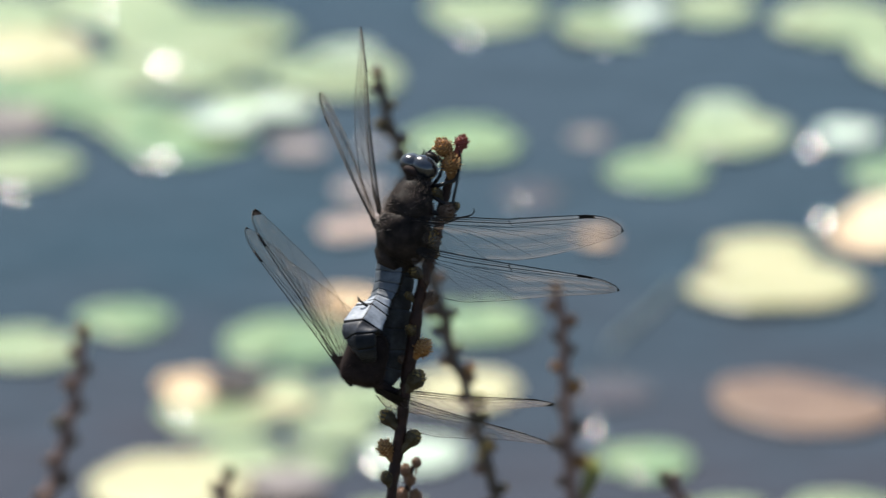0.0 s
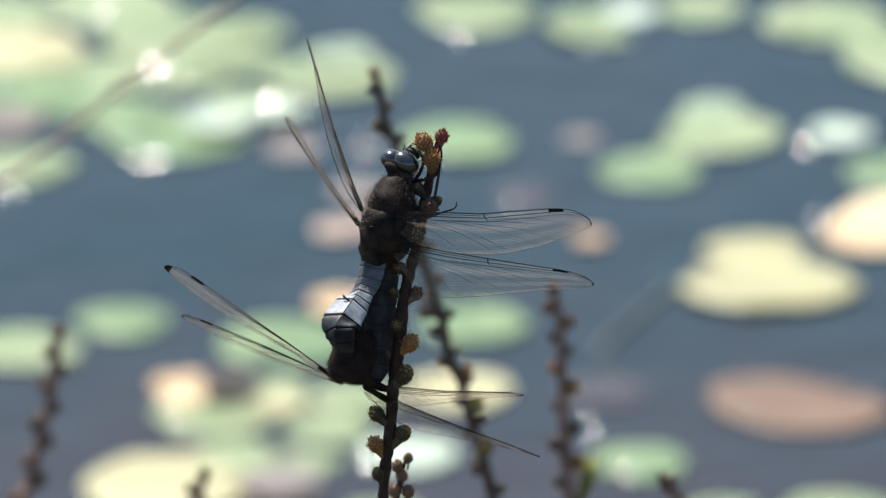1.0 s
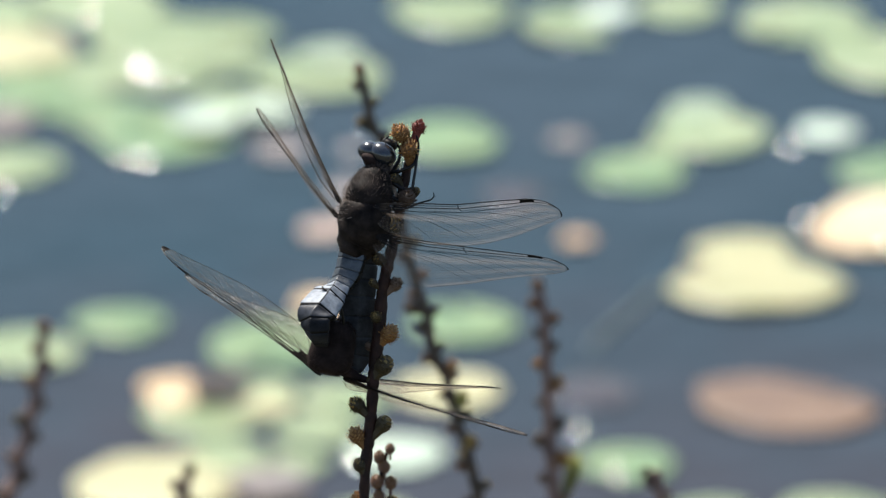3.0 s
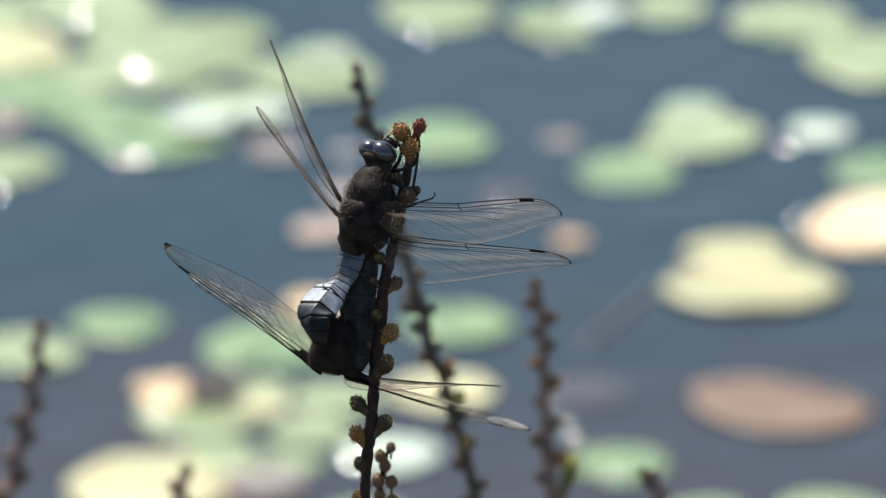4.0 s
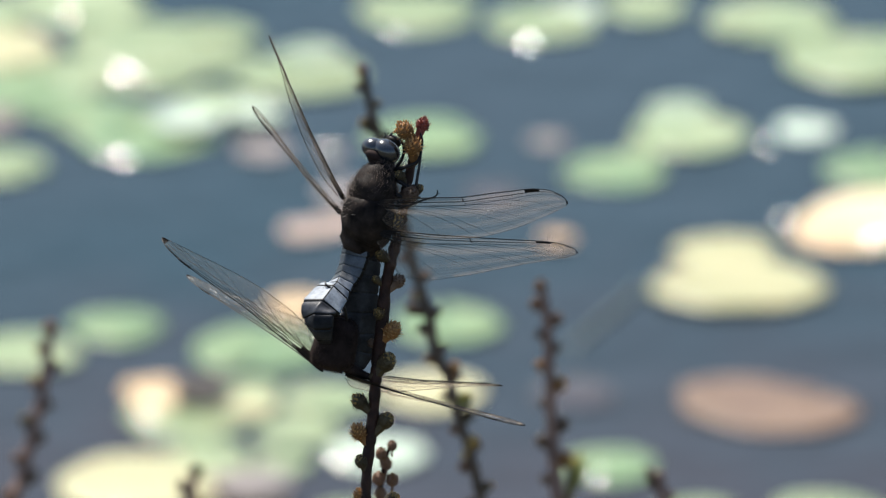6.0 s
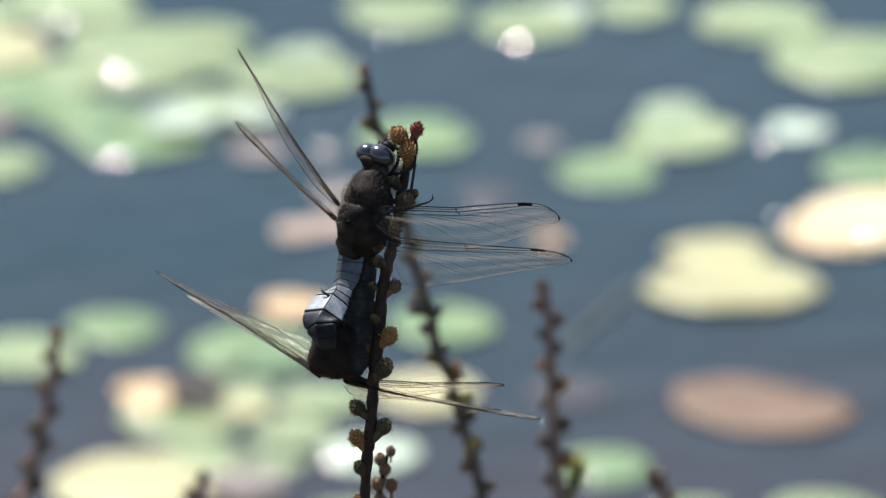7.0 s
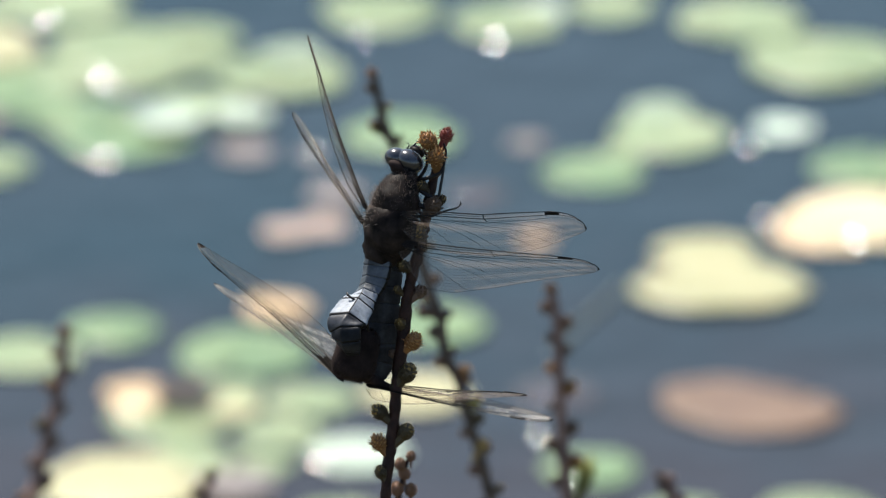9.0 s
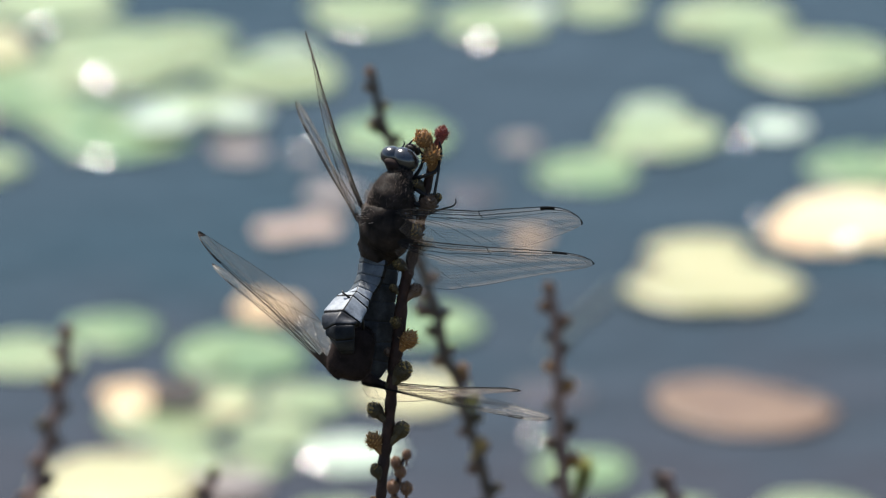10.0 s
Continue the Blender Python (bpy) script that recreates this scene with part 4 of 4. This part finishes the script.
def build_female():
    thing = new("dragonfly")
    tagged(thing, "dark brown female dragonfly hanging below the male, abdomen curled up", "dragonfly", "dragonflies on the twig")
    v, f = blob((0, 0, 0), (1, 1, 1), 26, 18)
    v = [Vector([math.copysign(abs(q) ** 0.55, q) for q in p]) for p in v]
    v = [S(585, 611, -4) + pose(0, 0, 0, 0, 12) @ Vector((p.x * (39 - 3 * p.z) * U, p.y * 38 * U, p.z * 48 * U)) * (1 + 0.05 * noise.noise(p * 2.3)) for p in v]
    th = part("thorax", mesh_of("thorax", v, f, [MAT_THORAX_DARK]), thing, "hairy dark brown thorax")
    tagged(part("hair", fuzz(v, f, 3500, 5.5, 6, material=MAT_HAIR_DARK), th), kind="stuff")
    path = smooth_path([(*S(x, y, w), r * U) for x, y, w, r in ((588, 640, 4, 13), (612, 655, 5, 11), (634, 665, 6, 7), (662, 675, 6, 3.5))], 6)
    v, f = tube(frames_along(path, (0, -1, 0)), round_section(10))
    part("wing_hinge", mesh_of("wing_hinge", v, f, [MAT_THORAX_DARK]), thing)
    v, f = blob(S(572, 600, -14), (20 * U, 22 * U, 14 * U), 18, 12, -20)
    hd = part("head", mesh_of("head", v, f, [MAT_FACE]), thing)
    for x, y, w in ((566, 596, -22), (578, 604, -28)):
        v, f = blob(S(x, y, w), (15 * U, 14 * U, 14 * U), 18, 12)
        part("eye", mesh_of("eye", v, f, [MAT_EYE]), hd)
    pts = [(613, 649, 24, 25), (622, 624, 26, 31), (625, 592, 24, 33), (627, 555, 20, 33), (629, 520, 18, 33), (633, 490, 20, 31), (638, 462, 22, 27), (640, 444, 22, 18)]
    segments(thing, pts, [(0.2, -1.0, 0.0)], [MAT_FEMALE], MAT_FEMALE)
    for pts in (((570, 600, -20, 3.5), (560, 580, -34, 2.6), (562, 560, -40, 2), (570, 540, -30, 1.4)), ((604, 590, -20, 3.5), (604, 560, -34, 2.8), (594, 526, -44, 2.4), (578, 514, -50, 2.2), (569, 507, -48, 2.0), (567, 503, -44, 1.6))):
        leg(thing, pts)
    w = {"FLA": wing(thing, "fore", "female", S(562, 657, 6), 371, 1, 1), "FLB": wing(thing, "hind", "female", S(566, 660, 16), 382, 1, 1),
         "FRA": wing(thing, "fore", "female", S(612, 662, 6), 371, 1, 1), "FRB": wing(thing, "hind", "female", S(605, 664, 10), 382, -1, 1)}
    return thing, w


MALE, MALE_ABDOMEN, MALE_WINGS = build_male()
FEMALE, FEMALE_WINGS = build_female()


# ---- movement ----
def motions():
    """The twigs sway in the wind with the insects on them, the wings shift, the leaves drift."""
    sway = [(0, 63, 28, 2.6), (0.1, 75, 31, 2.8), (0.2, 54, 48, 1.4), (0.4, 73, 37, 1.9), (0.5, 38, 41, -0.3), (0.6, 41, 34, 1.0), (0.7, 47, 30, 0.9), (0.8, 44, 25, 1.0), (1, 40, 20, 0.7), (1.3, 42, 23, 1.9), (1.5, 32, 11, 0.7), (2, 12, 6, 0.3), (2.5, 3, 5, -0.0), (4, 5, 2, 0.0), (4.5, 0, 0, 0.0), (5, -2, -2, -0.2), (5.5, 6, -2, -0.0), (6.8, 9, 5, 0.7), (7, 3, 8, -0.4), (7.2, 32, 8, 1.5), (7.3, 38, 11, 2.0), (7.5, 34, 15, 1.0), (7.7, 36, 12, 1.3), (8, 63, 12, 1.7), (8.5, 35, 14, 0.5), (9, 46, 17, 1.0), (9.5, 35, 15, 0.7), (10, 38, 14, 1.0)]
    rows = [(t, sheet_pose(dx, dy, turn)) for t, dx, dy, turn in sway]
    for ob in (MAIN, MALE, FEMALE):
        walk(ob, rows)
    # the male's abdomen swings in and out at its waist
    waist = S(622, 440)
    swing = [(0, 10), (0.5, 14), (1, 4), (1.5, 5), (2, 6), (2.5, 3), (4, 0), (5.5, 0), (7, 6), (7.5, 5), (8, 9), (8.5, 5.5), (9, 6), (10, 5)]
    walk(MALE_ABDOMEN, [(t, Matrix.Translation(waist) @ pose(0, 0, 0, 0, -a) @ Matrix.Translation(-waist)) for t, a in swing])
    back = [(0, 33, 5), (0.5, 19, 5), (1, 28, 7), (1.5, 14, 2), (2, 3, 2), (2.5, 3, 1), (4, -4, -1), (4.5, 0, 0), (5, -2, -0), (5.5, 2, 2), (7, 9, 2), (7.5, 11, 3), (8, 21, 6), (8.5, 29, 8), (9, 24, 7), (9.5, 12, 1), (10, 21, 5)]
    for ob, depth in ((BACK_TWIG, 0.62), (RIGHT_TWIG, 0.74), (SHORT_TWIG, 0.74)):
        walk(ob, [(t, sheet_pose(dx, dy, 0, depth)) for t, dx, dy in back])
    side = [(0, 69, 5), (0.5, 23, 9), (1, 26, 6), (1.5, 18, -3), (2, 0, -3), (2.5, 2, -2), (4, -6, 0), (4.5, 0, 0), (5, -2, -2), (5.5, 3, -3), (7, 24, 12), (7.5, 29, 8), (8, 40, 11), (8.5, 52, 11), (9, 38, 8), (9.5, 41, 11), (10, 41, 8)]
    for ob, depth in ((LEFT_TWIG, 1.00), (LOW_TWIG, 1.00)):
        walk(ob, [(t, sheet_pose(dx, dy, 0, depth)) for t, dx, dy in side])
    wings = {}
    wings["MRF"] = [(0, 378, -5, 18), (0.1, 378, -5, 18), (0.2, 346, -37, 18), (0.4, 349, -30, 18), (0.5, 364, -25, 18), (0.6, 372, 5, 18), (0.7, 356, -8, 18), (0.8, 369, 2, 18), (1, 352, -13, 18), (1.3, 354, -18, 18), (1.5, 344, -23, 18), (2, 345, -18, 18), (2.5, 341, -15, 18), (4, 337, -17, 18), (4.5, 337, -13, 18), (5, 339, -13, 18), (5.5, 344, 1, 18), (6.8, 337, -12, 18), (7, 337, -21, 18), (7.2, 342, -10, 18), (7.3, 346, -11, 18), (7.5, 339, -21, 18), (7.7, 338, -15, 18), (8, 350, -5, 18), (8.5, 336, -16, 18), (9, 335, -22, 18), (9.5, 337, -18, 18), (10, 336, -15, 18)]
    wings["MRH"] = [(0, 371, -60, 18), (0.1, 371, -60, 18), (0.2, 347, -91, 18), (0.4, 348, -87, 18), (0.5, 365, -76, 18), (0.6, 374, -46, 18), (0.7, 355, -65, 18), (0.8, 370, -55, 18), (1, 352, -69, 18), (1.3, 353, -70, 18), (1.5, 346, -73, 18), (2, 349, -68, 18), (2.5, 346, -66, 18), (4, 349, -53, 18), (4.5, 351, -47, 18), (5, 353, -47, 18), (5.5, 359, -33, 18), (6.8, 353, -44, 18), (7, 354, -46, 18), (7.2, 357, -39, 18), (7.3, 359, -37, 18), (7.5, 359, -46, 18), (7.7, 355, -42, 18), (8, 362, -32, 18), (8.5, 355, -41, 18), (9, 355, -44, 18), (9.5, 354, -40, 18), (10, 354, -37, 18)]
    wings["MLF"] = [(0, -54, 332, 72), (0.1, -54, 332, 72), (0.2, -138, 277, 82), (0.3, -62, 328, 72), (0.4, -92, 313, 82), (0.5, -106, 303, 82), (0.6, -124, 290, 82), (0.7, -104, 305, 82), (0.8, -126, 291, 82), (1, -108, 307, 82), (1.3, -87, 319, 72), (1.5, -97, 316, 74), (2, -102, 306, 80), (2.5, -124, 296, 82), (4.5, -134, 289, 82), (5.5, -139, 289, 82), (6.8, -168, 287, 82), (7, -185, 279, 82), (7.2, -60, 337, 70), (7.3, -67, 334, 70), (7.5, -102, 316, 80), (7.7, -104, 314, 80), (8, -93, 305, 78), (8.5, -121, 308, 83), (9, -116, 308, 82), (10, -112, 313, 81)]
    wings["MLH"] = [(0, -118, 239, 110), (0.1, -118, 239, 110), (0.2, -154, 184, 98), (0.4, -128, 177, 98), (0.5, -154, 188, 98), (0.6, -159, 175, 98), (0.7, -138, 194, 98), (0.8, -164, 177, 98), (1, -142, 193, 98), (1.3, -123, 220, 105), (1.5, -126, 212, 105), (2, -131, 211, 100), (2.5, -151, 196, 98), (4.5, -157, 196, 98), (5.5, -166, 192, 98), (6.8, -178, 186, 98), (7, -187, 177, 98), (7.2, -99, 238, 107), (7.3, -104, 237, 107), (7.5, -130, 214, 104), (7.7, -135, 211, 104), (8, -118, 215, 106), (8.5, -142, 205, 100), (9, -138, 197, 103), (10, -124, 214, 105)]
    wings["FLA"] = [(0, -184, 303, 35), (0.1, -184, 303, 35), (0.2, -221, 292, 35), (0.4, -248, 194, 90), (0.5, -325, 94, 130), (0.6, -303, 109, 130), (0.7, -317, 150, 115), (0.8, -304, 105, 130), (1, -314, 203, 105), (1.3, -305, 170, 100), (1.5, -284, 196, 93), (2, -277, 203, 85), (2.5, -277, 222, 64), (4.5, -277, 232, 40), (5.5, -278, 243, 46), (6.8, -300, 205, 70), (7, -291, 190, 72), (7.2, -264, 241, 50), (7.3, -251, 244, 50), (7.5, -261, 236, 60), (7.7, -265, 229, 65), (8, -246, 238, 50), (8.5, -256, 247, 55), (9, -261, 239, 55), (10, -252, 257, 50)]
    wings["FLB"] = [(0, -204, 273, 15), (0.1, -204, 273, 15), (0.2, -183, 287, 20), (0.4, -209, 123, 90), (0.5, -298, -3, 130), (0.6, -280, 3, 130), (0.7, -292, 54, 115), (0.8, -279, 10, 130), (1, -289, 115, 105), (1.3, -277, 91, 100), (1.5, -260, 127, 76), (2, -250, 142, 64), (2.5, -247, 168, 56), (4.5, -242, 182, 38), (5.5, -248, 187, 44), (6.8, -248, 146, 60), (7, -243, 150, 60), (7.2, -239, 180, 50), (7.3, -234, 189, 50), (7.5, -236, 177, 60), (7.7, -241, 148, 65), (8, -236, 166, 50), (8.5, -238, 175, 55), (9, -238, 171, 55), (10, -233, 203, 50)]
    wings["FRA"] = [(0, 310, -22, 60), (0.1, 310, -22, 60), (0.2, 275, -54, 55), (0.4, 284, -42, 60), (0.5, 310, 25, 50), (0.6, 337, 37, 50), (0.7, 298, 9, 60), (0.8, 336, 37, 50), (1, 274, -22, 66), (1.3, 305, 7, 66), (1.5, 285, -11, 66), (2, 284, -15, 66), (2.5, 272, -25, 70), (4.5, 266, -33, 76), (5, 264, -47, 76), (5.5, 262, -21, 74), (6.8, 276, -33, 66), (7, 275, -20, 66), (7.2, 272, -12, 66), (7.3, 288, -7, 66), (7.5, 284, -13, 66), (7.7, 285, -12, 66), (8, 293, -1, 66), (8.5, 272, -23, 66), (9, 274, -24, 66), (10, 271, -19, 66)]
    wings["FRB"] = [(0, 315, -83, 60), (0.1, 315, -83, 60), (0.2, 261, -136, 55), (0.4, 289, -135, 60), (0.5, 361, -106, 50), (0.6, 372, -86, 50), (0.7, 328, -117, 60), (0.8, 371, -84, 50), (1, 310, -121, 72), (1.3, 343, -87, 70), (1.5, 335, -95, 74), (2, 339, -96, 82), (2.5, 327, -102, 84), (4, 329, -95, 104), (4.5, 329, -93, 104), (5, 327, -96, 100), (5.5, 316, -91, 94), (6.8, 325, -87, 92), (7, 347, -72, 92), (7.2, 331, -54, 92), (7.3, 348, -49, 98), (7.5, 344, -61, 104), (7.7, 343, -57, 106), (8, 360, -41, 112), (8.5, 338, -67, 104), (9, 329, -57, 108), (10, 334, -58, 110)]
    for name, rows in wings.items():
        w = MALE_WINGS.get(name) or FEMALE_WINGS.get(name)
        keyed = [(t, wing_pose(w.root, dx, dz, w.length, w.away, twist, w.side)) for t, dx, dz, twist in rows]
        walk(w.ob, keyed)
    stalk = [(0, -250), (0.3, -120), (0.5, 435), (0.7, 392), (0.85, 420), (1, 450), (1.2, 355), (1.5, 345), (1.7, 312), (2, 378), (2.2, 285), (2.5, 285), (2.7, -120), (3.2, -250), (10, -250)]
    near = SUBJECT + (EYE - SUBJECT) * 0.30
    up = Vector((0, math.sin(radians(TILT)), math.cos(radians(TILT))))
    walk(STALK, [(t, Matrix.Translation(near + Vector(((x / 2 - 784) * U * 0.70, 0, 0)) + up * ((441 - 0.41 * x) * U * 0.70)) @ pose(0, 0, 0, -TILT)) for t, x in stalk])
    for ob, x, y, z, tilt, turn, dx, dy in PADS:
        beat, lag = 1.6 + (turn % 50) / 40, turn * 0.37
        rows = []
        for i in range(41):
            t = i / 4
            rock = 0.3 * math.sin(beat * t + lag), 0.25 * math.sin(beat * 0.8 * t + 2 * lag)
            rows.append((t, pose(x + dx * t / 10, y + dy * t / 10, z, 0.35 * tilt[0] + rock[0], 0.35 * tilt[1] + rock[1] + np.interp(t, *LEAN.get(ob.name, ((0, 10), (0, 0)))), 0) @ pose(0, 0, 0, 0, 0, turn)))
        walk(ob, rows)


motions()
